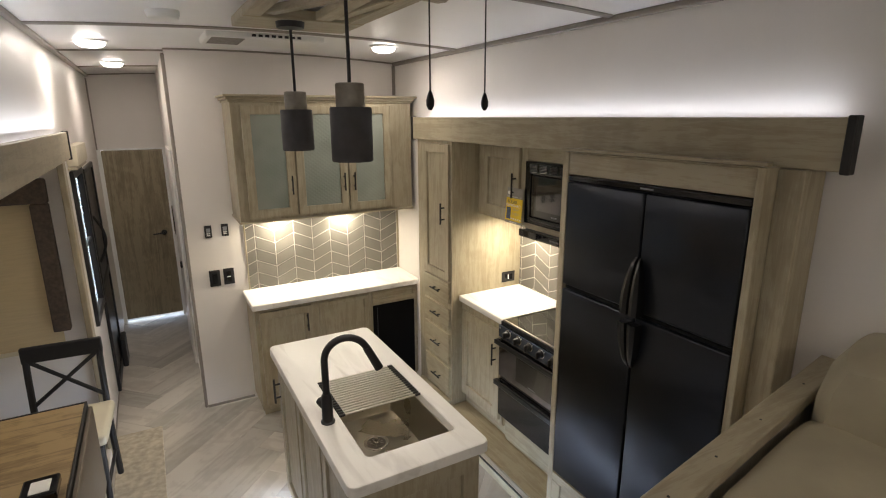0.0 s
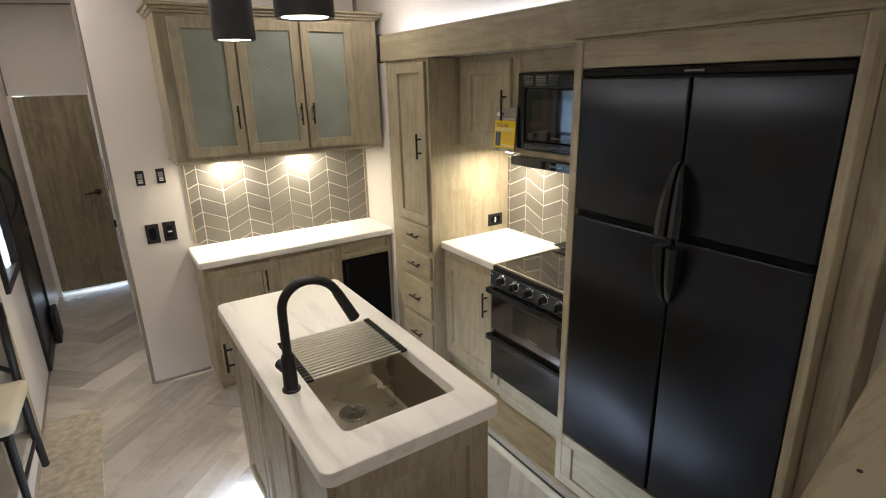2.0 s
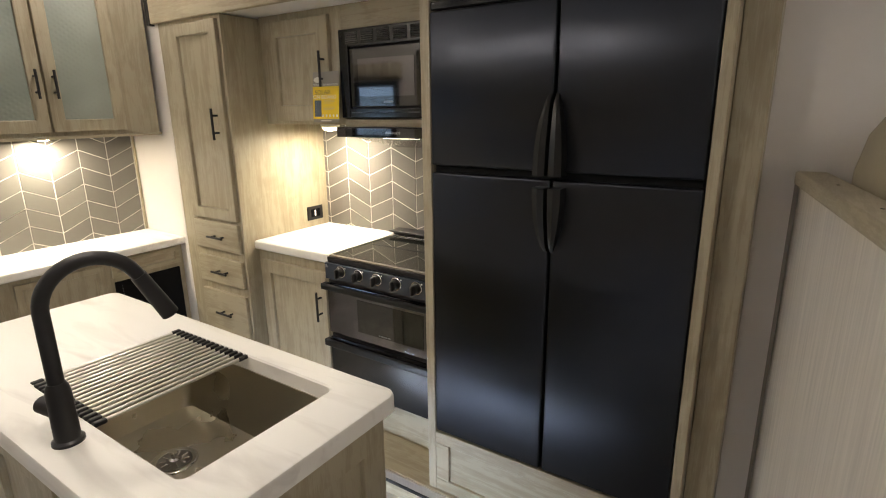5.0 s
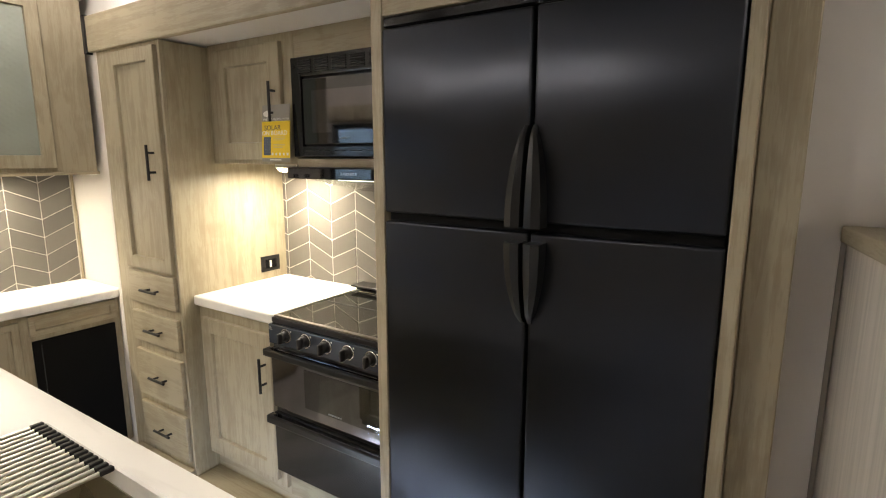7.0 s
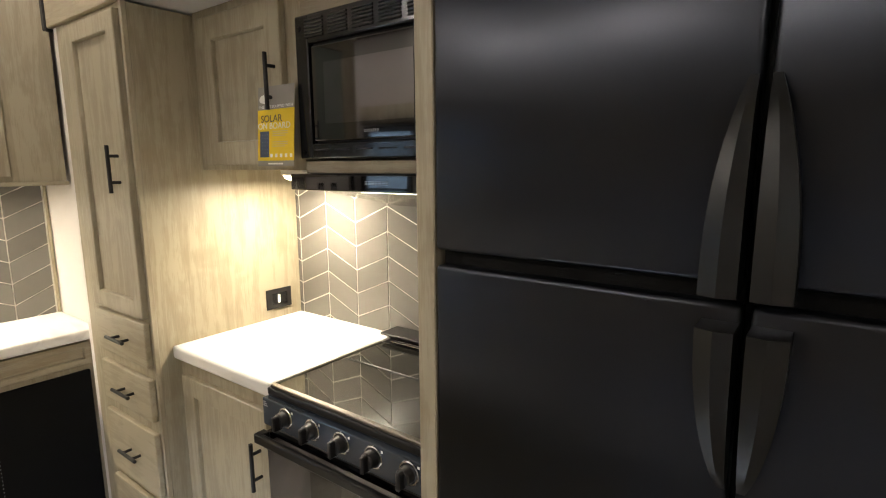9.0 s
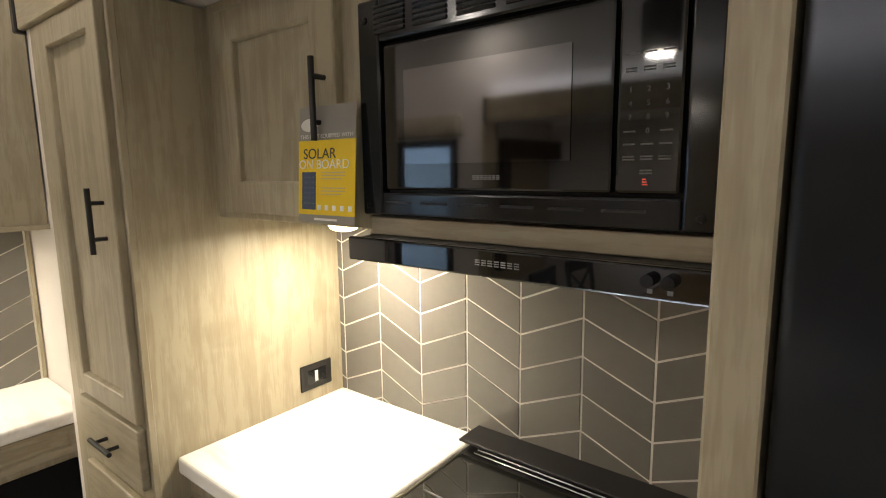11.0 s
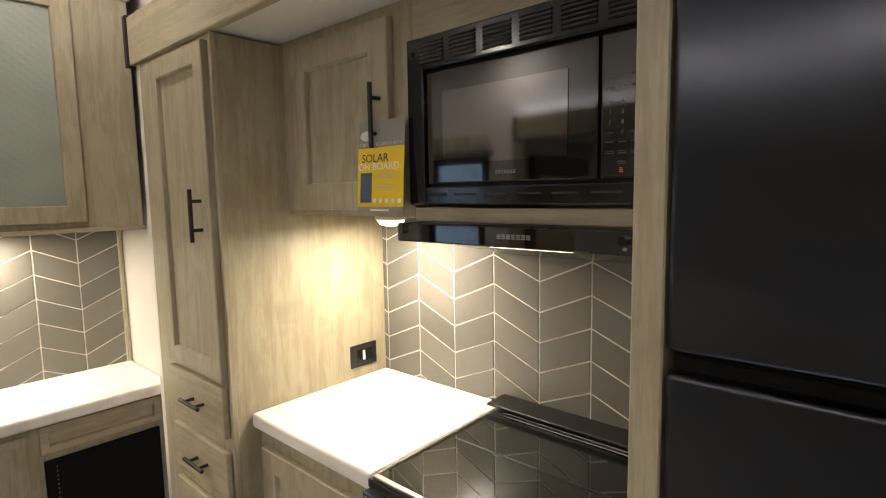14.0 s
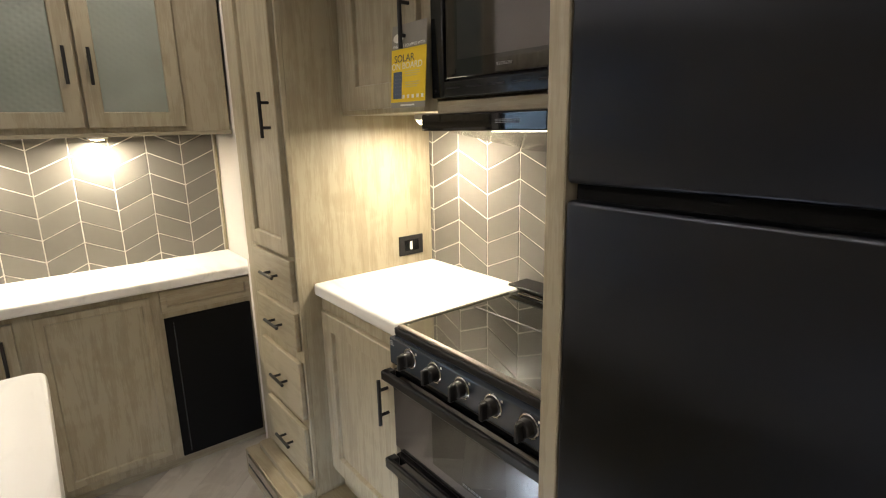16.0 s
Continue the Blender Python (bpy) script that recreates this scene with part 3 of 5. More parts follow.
MP = 2.553   # front plane of the upper unit
upper = thing("wall_cabinet", (2.75, 2.9, 1.43), "light oak wall cabinet with one shaker door over the counter", "cabinet")
part("body", mesh_of((MP, 2.94, 2.675, 3.171, 1.432, 1.893), bev=0.002), WOOD_Z, upper)
part("top_panel", mesh_of((MP, 2.94, 2.088, 2.674, 1.80, 1.893), bev=0.002), WOOD_Y, upper)
part("bottom_rail", mesh_of((MP - 0.002, 2.94, 2.088, 2.674, 1.425, 1.455), bev=0.002), WOOD_Y, upper)
part("back_panel", mesh_of((2.90, 2.936, 2.088, 2.674, 1.456, 1.799)), WOOD_Y, upper)
shaker("door", "-x", MP, 2.733, 3.112, 1.447, 1.864, upper, stile=0.066, handle=(2.760, 1.655, 0.14, True))
puck = thing("puck_light", (2.72, 2.935, 1.40), "lit round puck light under the wall cabinet", "light", "puck lights")
part("rim", lathe(bmesh.new(), (2.72, 2.935, 1.413), [(0.044, 0.018), (0.044, 0.004), (0.040, 0.0), (0.034, 0.002)]), PLASTIC, puck, smooth=True)
part("lens", lathe(bmesh.new(), (2.72, 2.935, 1.397), [(0.014, 0.0), (0.030, 0.005), (0.038, 0.016)]), PUCK_LENS, puck, "glowing lens", smooth=True)

# microwave in its vented trim frame
mw = thing("microwave", (2.7, 2.40, 1.455), "black built-in microwave oven in a vented trim frame", "microwave")
Y0, Y1, Z0, Z1 = 2.130, 2.672, 1.460, 1.798
W = MP
bm = mesh_of((W - 0.020, W, Y0, Y0 + 0.036, Z0, Z1), (W - 0.020, W, Y1 - 0.046, Y1, Z0, Z1), (W - 0.020, W, Y0 + 0.036, Y1 - 0.046, Z0, Z0 + 0.038),
             (W - 0.020, W, Y0 + 0.036, Y1 - 0.046, Z1 - 0.066, Z1), bev=0.004, seg=3)
frame_plate = part("trim_frame", bm, TRIM_BLACK, mw, "satin black pressed metal trim frame")
step = (Y1 - Y0 - 0.060) / 6
for k in range(6):
    y = Y0 + 0.030 + (k + 0.5) * step
    for j in range(6):
        z = Z1 - 0.052 + j * 0.0076
        bm = bmesh.new()
        rod(bm, (W - 0.0200, y - step / 2 + 0.009, z), (W - 0.0200, y + step / 2 - 0.009, z), 0.0031, seg=8)
        part("louvre", bm, TRIM_BLACK, frame_plate, smooth=True)
    bm = mesh_of(*[(W - 0.0206, W - 0.0198, y - step / 2 + 0.010, y + step / 2 - 0.010, Z1 - 0.0497 + j * 0.0076, Z1 - 0.0467 + j * 0.0076) for j in range(5)])
    part("vent_slot", bm, BLACK, frame_plate)
part("backing", mesh_of((W + 0.004, W + 0.02, Y0 + 0.01, Y1 - 0.01, Z0 + 0.01, Z1 - 0.01)), BLACK, mw)
D0, D1, E0, E1 = Y0 + 0.040, Y1 - 0.050, Z0 + 0.042, Z1 - 0.072
CP = D0 + 0.076
door = part("door", mesh_of((W - 0.016, W + 0.004, CP + 0.002, D1, E0, E1), bev=0.004, seg=2), MICROWAVE_GLASS, mw, "black glass door with a darker frame")
part("window", mesh_of((W - 0.0175, W - 0.0162, CP + 0.055, D1 - 0.045, E0 + 0.040, E1 - 0.042)), MICROWAVE_PANE, door, "smoked viewing window")
part("badge", mesh_of(*[(W - 0.0185, W - 0.0175, 2.404 + 0.0066 * k, 2.4088 + 0.0066 * k, E0 + z, E0 + z + 0.0012) for k in range(7) for z in (0.0165, 0.0188, 0.0211)]), GREY_INK, door, "small pale maker's mark")
panel = part("control_panel", mesh_of((W - 0.016, W + 0.004, D0, CP - 0.002, E0, E1), bev=0.004, seg=2), MICROWAVE_GLASS, mw, "keypad panel with pale numbers")


def on_face(y, z, x=W - 0.0163):
    """The pose of print on a face that looks along -x."""
    return Matrix.Translation((x, y, z)) @ pose(0, 0, 0, 90, 0, -90)


CX = (D0 + CP) / 2
for r, row in enumerate(("123", "456", "789", " 0 ")):
    for c, ch in enumerate(row):
        if ch != " ":
            letters("number", ch, 0.0088, on_face(CX + 0.0205 * (1 - c), E0 + 0.118 - 0.0155 * r), KEY_INK, panel, 0.0002)
bm = bmesh.new()
for z, ys in ((0.158, (-1, 0, 1)), (0.142, (-1, 0, 1)), (0.0715, (-1, 1)), (0.057, (-1, 0, 1)), (0.043, (-1, 0, 1)), (0.027, (0,))):
    for s in ys:
        for dz in (0, 0.0034) if z in (0.142, 0.043, 0.027) else (0,):
            box(bm, W - 0.0166, W - 0.0162, CX + 0.0205 * s - 0.0068, CX + 0.0205 * s + 0.0068, E0 + z - dz - 0.0009, E0 + z - dz + 0.0009)
part("key_print", bm, KEY_INK, panel, "tiny unreadable key captions")
part("display", mesh_of((W - 0.0172, W - 0.0162, CX - 0.034, CX + 0.034, E0 + 0.004, E0 + 0.022)), GLASS_BLACK, panel, "small dark display")
part("display_mark", mesh_of(*[(W - 0.0178, W - 0.0172, CX - 0.003 + 0.001 * k, CX + 0.003, E0 + 0.010 + 0.003 * k, E0 + 0.0115 + 0.003 * k) for k in range(3)]), RED_GLOW, panel, "red lit mark")
bm = bmesh.new()
for k in range(6):
    y = Y0 + 0.075 + k * 0.072
    box(bm, W - 0.0208, W - 0.0198, y, y + 0.052, Z0 + 0.020, Z0 + 0.0235)
part("slot", bm, BLACK, mw)
for y, z in ((Y0 + 0.016, Z0 + 0.016), (Y0 + 0.016, Z1 - 0.030), (Y1 - 0.016, Z0 + 0.016), (Y1 - 0.016, Z1 - 0.030)):
    part("screw", lathe(bmesh.new(), (0, 0, 0), [(0.0055, 0.0), (0.0055, 0.002), (0.003, 0.0035)], 12), GLOSS, mw).matrix_basis = pose(W - 0.020, y, z, 0, -90, 0)

hood = thing("range_hood", (2.7, 2.40, 1.385), "low black range hood with a glossy glass front", "range hood")
HF = 2.512
part("body", mesh_of((HF + 0.012, 2.898, 2.090, 2.672, 1.388, 1.424), bev=0.002), BLACK, hood)
front = part("front", mesh_of((HF, HF + 0.012, 2.088, 2.690, 1.384, 1.4235), bev=0.003, seg=2), GLASS_BLACK, hood, "glossy black front")
part("badge", mesh_of(*[(HF - 0.0008, HF + 0.0004, 2.358 + 0.0105 * k, 2.3655 + 0.0105 * k, z, z + 0.0016) for k in range(7) for z in (1.4005, 1.4038, 1.4070)]), GREY_INK, front, "pale maker's mark")
for y in (2.168, 2.190):
    bm = bmesh.new()
    rod(bm, (HF, y, 1.408), (HF - 0.014, y, 1.408), 0.0075, seg=16)
    part("knob", bm, GLOSS, front, smooth=True)
    part("knob_print", mesh_of((HF - 0.0008, HF + 0.0004, y - 0.003, y + 0.003, 1.392, 1.397)), GREY_INK, front)
part("light_lens", mesh_of((2.527, 2.545, 2.285, 2.46, 1.3812, 1.389), bev=0.003), HOOD_LENS, hood, "glowing lamp lens")
bm = bmesh.new()
low = [bm.verts.new(v) for v in ((2.548, 2.095, 1.3875), (2.548, 2.668, 1.3875), (2.894, 2.668, 1.318), (2.894, 2.095, 1.318), (2.894, 2.095, 1.3875), (2.894, 2.668, 1.3875))]
for q in ((0, 1, 2, 3), (0, 3, 4), (1, 5, 2), (2, 5, 4, 3), (0, 4, 5, 1)):
    bm.faces.new([low[i] for i in q])
bmesh.ops.recalc_face_normals(bm, faces=bm.faces[:])
part("underside", bm, HOOD_STEEL, hood, "sloping polished steel underside")

# counter beside the range, with its cabinet
counter = thing("countertop", (2.67, 2.94, 0.862), "white veined solid-surface worktop beside the range", "countertop")
part("slab", mesh_of((2.408, 2.898, 2.684, 3.171, 0.862, 0.902), bev=0.008, seg=3), MARBLE, counter)
base_cab = thing("base_cabinet", (2.68, 2.94, 0.115), "light oak base cabinet with one shaker door beside the range", "cabinet")
part("body", mesh_of((2.432, 2.898, 2.684, 3.171, 0.20, 0.860), bev=0.002), WOOD_Z, base_cab)
part("toe_board", mesh_of((2.47, 2.898, 2.684, 3.171, 0.116, 0.20)), WOOD_Y, base_cab)
shaker("door", "-x", 2.432, 2.715, 3.140, 0.235, 0.815, base_cab, stile=0.060, handle=(2.748, 0.66, 0.135, True))

# slide-in range
rng = thing("gas_range", (2.68, 2.39, 0.115), "black gas range with a folded glass cover and five knobs", "range")
R0, R1 = 2.088, 2.682
part("body", mesh_of((2.405, 2.898, R0, R1, 0.30, 0.878)), BLACK, rng)
part("toe_board", mesh_of((2.45, 2.898, R0, R1, 0.116, 0.30)), WOOD_Y, rng, "oak board below the range")
top = part("cooktop", mesh_of((2.400, 2.898, R0, R1, 0.878, 0.898), bev=0.004, seg=2), BLACK, rng)
part("glass_cover", mesh_of((2.418, 2.805, R0 + 0.012, R1 - 0.014, 0.898, 0.903), bev=0.002), COOKTOP, top, "smoked glass cooktop cover")
part("cover_edge", mesh_of((2.404, 2.419, R0 + 0.008, R1 - 0.010, 0.898, 0.906), (2.419, 2.805, R1 - 0.016, R1 - 0.008, 0.898, 0.906), bev=0.002), EDGE_STEEL, top, "dull steel edge of the cover")
bm = bmesh.new()
rod(bm, (2.645, R0 + 0.03, 0.9035), (2.645, R1 - 0.035, 0.9035), 0.0025, seg=8)
part("cover_hinge", bm, MATTE, top)
part("vent_rail", mesh_of((2.850, 2.897, R0, R1 + 0.001, 0.902, 0.926), (2.816, 2.897, R0, R1 + 0.004, 0.921, 0.928), bev=0.002), MATTE, rng, "black rear vent rail")
for x in (2.818, 2.834):
    bm = bmesh.new()
    rod(bm, (x, R0 + 0.02, 0.905), (x, R1 - 0.04, 0.905), 0.004, seg=10)
    part("vent_bar", bm, CHROME, rng, "bright vent bar", smooth=True)
cp = part("control_panel", mesh_of((2.385, 2.41, R0, R1, 0.806, 0.877), bev=0.003, seg=2), PANEL_BLUE_SHEEN, rng, "dark glossy knob panel")
for k in range(5):
    y = 2.590 - k * 0.0965
    knob = part("knob", lathe(bmesh.new(), (0, 0, 0), [(0.022, 0.0), (0.022, 0.004), (0.0185, 0.006), (0.0175, 0.020), (0.015, 0.023)], 24), MATTE, cp, smooth=True)
    knob.matrix_basis = pose(2.385, y, 0.848, 0, -90, 0)
    g = part("grip", mesh_of((2.347, 2.372, y - 0.0055, y + 0.0055, 0.826, 0.864), bev=0.003), MATTE, cp)
    r = part("knob_ring", lathe(bmesh.new(), (0, 0, 0), [(0.0235, 0.0), (0.0255, 0.0015), (0.0255, 0.003), (0.0235, 0.0045)], 24), CHROME, cp, smooth=True)
    r.matrix_basis = pose(2.386, y, 0.848, 0, -90, 0)
    part("knob_mark", mesh_of((2.3842, 2.3852, y - 0.0265, y - 0.0215, 0.864, 0.869), (2.3842, 2.3852, y - 0.001, y + 0.001, 0.8705, 0.8735)), WHITE_INK, cp)
part("badge", mesh_of(*[(2.3842, 2.3852, 2.667 - 0.003 * k, 2.677, 0.867 - 0.005 * k, 0.8695 - 0.005 * k) for k in range(3)]), GREY_INK, cp)
od = part("oven_door", mesh_of((2.388, 2.406, R0 + 0.004, R1 - 0.002, 0.562, 0.788), bev=0.004, seg=2), OVEN_GLASS, rng, "mirror-like black glass oven door")
part("window", mesh_of((2.3865, 2.3885, R0 + 0.09, R1 - 0.17, 0.600, 0.74)), COOKTOP, od, "dark oven window")
part("maker_mark", mesh_of(*[(2.3855, 2.3867, 2.34 + 0.009 * k, 2.346 + 0.009 * k, 0.606, 0.6105) for k in range(7)]), GREY_INK, od)


def oven_handle(z, parent, h):
    bm = mesh_of((2.356, 2.371, R0 + 0.002, R1 + 0.004, z - h, z + h), bev=0.005, seg=2)
    box(bm, 2.356, 2.388, R1 - 0.022, R1 + 0.004, z - h, z + h, bev=0.003)
    box(bm, 2.356, 2.388, R0 + 0.002, R0 + 0.024, z - h, z + h, bev=0.003)
    part("handle", bm, HANDLE_SATIN, parent, "full-width satin black handle")


oven_handle(0.778, od, 0.013)
dr = part("drawer", mesh_of((2.388, 2.406, R0 + 0.004, R1 - 0.002, 0.305, 0.540), bev=0.004, seg=2), GLOSS, rng, "black lower drawer")
oven_handle(0.524, dr, 0.015)

# refrigerator with four doors
fr = thing("refrigerator", (2.6, 1.64, 0.36), "tall black four-door refrigerator built into oak panels", "refrigerator")
F0, F1, FX = 1.262, 2.045, 2.268
part("body", mesh_of((2.30, 2.93, F0 + 0.004, F1 - 0.004, 0.362, 1.79)), BLACK, fr)
part("top_strip", mesh_of((FX + 0.006, 2.30, F0, F1, 1.772, 1.795), bev=0.003), GLOSS, fr)
part("badge", mesh_of(*[(FX + 0.0045, FX + 0.0065, 1.612 + 0.0085 * k, 1.619 + 0.0085 * k, 1.780, 1.786) for k in range(7)]), GREY_INK, fr, "small pale maker's mark")
MID, GAP = 1.643, 1.311
for n, (u0, u1, v0, v1) in enumerate(((F0, MID - 0.004, GAP + 0.011, 1.768), (MID + 0.004, F1, GAP + 0.011, 1.768), (F0, MID - 0.004, 0.372, GAP - 0.011), (MID + 0.004, F1, 0.372, GAP - 0.011))):
    d = part("door", mesh_of((FX, FX + 0.034, u0, u1, v0, v1), bev=0.007, seg=3), FRIDGE_BLACK, fr, "black door with fine texture", smooth=True)
    up, right = n < 2, n in (0, 2)
    y = MID - 0.022 if right else MID + 0.022
    bm = bmesh.new()
    ends = (GAP + 0.004, GAP + 0.218) if up else (GAP - 0.030, GAP - 0.215)
    rings = []
    for j in range(11):
        q = j / 10
        z = ends[0] + (ends[1] - ends[0]) * q
        out = 0.006 + 0.040 * math.cos(q * math.pi / 2) ** 0.55
        half = 0.0138 * (1 - q ** 2.4) + 0.004
        inner = y + (0.0165 if right else -0.0165)
        outer_y = inner + (-2 * half if right else 2 * half)
        rings.append([bm.verts.new((FX + 0.002, outer_y, z)), bm.verts.new((FX - out * 0.85, outer_y, z)), bm.verts.new((FX - out, (inner + outer_y) / 2, z)), bm.verts.new((FX - out * 0.9, inner, z)), bm.verts.new((FX + 0.002, inner, z))])
    for a, b in zip(rings, rings[1:]):
        for k in range(5):
            bm.faces.new((a[k], a[(k + 1) % 5], b[(k + 1) % 5], b[k]))
    bm.faces.new(rings[0])
    bm.faces.new(rings[-1][::-1])
    part("handle", bm, HANDLE_SATIN, d, "tapered satin black handle", smooth=True)
part("seam_gasket", mesh_of((FX + 0.02, FX + 0.03, F0 + 0.004, F1 - 0.004, GAP - 0.012, GAP + 0.012), (FX + 0.02, FX + 0.03, MID - 0.005, MID + 0.005, 0.375, 1.765)), VELVET, fr)
fc = thing("refrigerator_surround", (2.6, 1.64, 0.115), "light oak panels framing the refrigerator", "cabinet surround")
part("stile", mesh_of((2.272, 2.94, F1 + 0.004, F1 + 0.038, 0.116, 1.89), bev=0.002), WOOD_Z, fc)
part("stile", mesh_of((2.272, 2.94, F0 - 0.030, F0 - 0.004, 0.116, 1.89), bev=0.002), WOOD_Z, fc)
part("top_rail", mesh_of((2.276, 2.344, F0 - 0.004, F1 + 0.004, 1.800, 1.886), (2.276, 2.296, F0 - 0.004, F1 + 0.004, 1.886, 1.8925), bev=0.002), WOOD_Y, fc)
part("side_flange", mesh_of((2.33, 2.438, 1.156, F0 - 0.031, 0.116, 1.886), bev=0.003), WOOD_Z, fc)
part("cap_strip", mesh_of((2.268, 2.29, F0 - 0.036, F1 + 0.044, 1.894, 1.906), bev=0.002), WOOD_Y, fc)
bm = bmesh.new()
for a in ((F0 - 0.004, F1 + 0.004, 0.118, 0.165), (F0 - 0.004, F1 + 0.004, 0.315, 0.362), (F0 - 0.004, F0 + 0.05, 0.165, 0.315), (F1 - 0.05, F1 + 0.004, 0.165, 0.315)):
    box(bm, *facing("-x", 2.29, *a, 0.0, 0.018), bev=0.002)
box(bm, *facing("-x", 2.29, F0 + 0.047, F1 - 0.047, 0.162, 0.318, 0.0, 0.008))
part("kick_panel", bm, WOOD_Y, fc, "framed oak panel below the doors")

# power outlets and switches
def plate(name, side, plane, u, v, label, cat, w=0.07, h=0.115, insert="bar"):
    t = thing(name, spot(side, plane, u, v - h / 2, 0.0), label, cat, "wall plates")
    pl = part("cover_plate", mesh_of(facing(side, plane, u - w / 2, u + w / 2, v - h / 2, v + h / 2, 0.0, 0.006), bev=0.002, seg=2), MATTE, t)
    if insert == "bar":
        part("socket", mesh_of(facing(side, plane, u - w * 0.22, u + w * 0.22, v - h * 0.3, v + h * 0.3, 0.006, 0.009), bev=0.001), GLOSS, t)
        part("print", mesh_of(facing(side, plane, u - w * 0.16, u + w * 0.16, v - 0.005, v + 0.002, 0.009, 0.0096)), WHITE_INK, t)
    elif insert == "wide":
        part("socket", mesh_of(facing(side, plane, u - w * 0.3, u + w * 0.3, v - h * 0.28, v + h * 0.28, 0.006, 0.008), bev=0.001), GLOSS, t)
        part("indicator", mesh_of(facing(side, plane, u - 0.008, u + 0.002, v - 0.015, v + 0.015, 0.008, 0.009)), WHITE_INK, t)
    elif insert == "remote":
        part("screen", mesh_of(facing(side, plane, u - w * 0.28, u + w * 0.28, v - h * 0.05, v + h * 0.28, 0.006, 0.0075)), GREY_INK, t)
        part("button", mesh_of(facing(side, plane, u - w * 0.25, u - w * 0.03, v - h * 0.2, v - h * 0.1, 0.006, 0.008), facing(side, plane, u + w * 0.03, u + w * 0.25, v - h * 0.2, v - h * 0.1, 0.006, 0.008), facing(side, plane, u - w * 0.25, u + w * 0.25, v - h * 0.33, v - h * 0.25, 0.006, 0.008)), PLASTIC, t)
    else:
        part("socket", mesh_of(facing(side, plane, u - w * 0.24, u + w * 0.24, v - h * 0.3, v + h * 0.3, 0.006, 0.010), bev=0.002), GLOSS, t)


plate("power_outlet", "-y", 3.1715, 2.800, 0.970, "black double power outlet on the pantry side", "outlet", 0.105, 0.072, "wide")
plate("remote_holder", "-y", EW, 1.037, 1.285, "small dark wall remote with pale buttons", "remote", 0.045, 0.085, "remote")
plate("remote_holder", "-y", EW, 1.143, 1.288, "small dark wall remote with pale buttons", "remote", 0.045, 0.085, "remote")
plate("power_outlet", "-y", EW, 1.047, 0.955, "black wall outlet plate", "outlet", insert="dark")
plate("light_switch", "-y", EW, 1.138, 0.958, "black wall switch plate with a white mark", "switch")

# ---- end wall kitchen ----
CF = 3.85
lc = thing("countertop", (1.83, 4.0, 0.80), "white veined solid-surface worktop along the end wall", "countertop")
part("slab", mesh_of((1.215, RW - 0.002, 3.795, EW - 0.002, 0.800, 0.840), bev=0.009, seg=3), MARBLE, lc)
lb = thing("base_cabinet", (1.83, 4.0, 0.0), "light oak base cabinets along the end wall", "cabinet")
part("body", mesh_of((1.235, RW - 0.003, CF, EW - 0.002, 0.05, 0.798), bev=0.002), WOOD_Z, lb)
part("toe_board", mesh_of((1.25, RW - 0.003, CF + 0.03, EW - 0.002, 0.0, 0.05)), WOOD_X, lb)
shaker("door", "-y", CF, 1.262, 1.610, 0.085, 0.770, lb, handle=(1.575, 0.66, 0.13, True))
shaker("fixed_panel", "-y", CF, 1.665, 2.030, 0.085, 0.770, lb, thick=0.010, stile=0.03)
shaker("drawer_front", "-y", CF, 2.062, 2.415, 0.695, 0.785, lb, thick=0.014, stile=0.024, material=WOOD_X)
cover = part("vent_cover", mesh_of((2.068, 2.405, CF - 0.012, CF - 0.001, 0.06, 0.672), bev=0.002), VELVET, lb, "matte black fabric cover over an opening")
part("stitching", mesh_of(*[(2.098, 2.1005, CF - 0.0128, CF - 0.0118, 0.08 + 0.0145 * k, 0.0845 + 0.0145 * k) for k in range(40)]), GREY_INK, cover, "pale stitched line")

UF = 3.83
uc = thing("wall_cabinet", (1.83, 4.0, 1.375), "light oak wall cabinet with three frosted glass doors and a crown", "cabinet")
part("body", mesh_of((1.205, 2.400, UF, EW - 0.002, 1.393, 2.125), bev=0.002), WOOD_Z, uc)
part("bottom_rail", mesh_of((1.198, 2.404, UF - 0.012, EW - 0.003, 1.380, 1.394), bev=0.002), WOOD_X, uc)
bm = bmesh.new()
for k, (o, z0, z1) in enumerate(((0.010, 2.125, 2.140), (0.022, 2.140, 2.156), (0.036, 2.156, 2.170))):
    box(bm, 1.205 - o, min(2.400 + o, RW - 0.002), UF - o, EW - 0.003, z0, z1, bev=0.003)
part("crown", bm, WOOD_X, uc, "stepped crown moulding")
for u0, u1, h in ((1.262, 1.563, 1.535), (1.573, 1.915, 1.885), (1.925, 2.235, 1.955)):
    shaker("door", "-y", UF, u0, u1, 1.412, 2.105, uc, glazed=True, handle=(h, 1.612, 0.12, True))
for px, py in PUCKS:
    p = thing("puck_light", (px, py, 1.370), "lit round puck light under the glass-door cabinet", "light", "puck lights")
    part("rim", lathe(bmesh.new(), (px, py, 1.370), [(0.036, 0.010), (0.036, 0.003), (0.030, 0.0), (0.026, 0.002)]), PLASTIC, p, smooth=True)
    part("lens", lathe(bmesh.new(), (px, py, 1.364), [(0.012, 0.0), (0.022, 0.003), (0.026, 0.009)]), PUCK_LENS, p, "glowing lens", smooth=True)


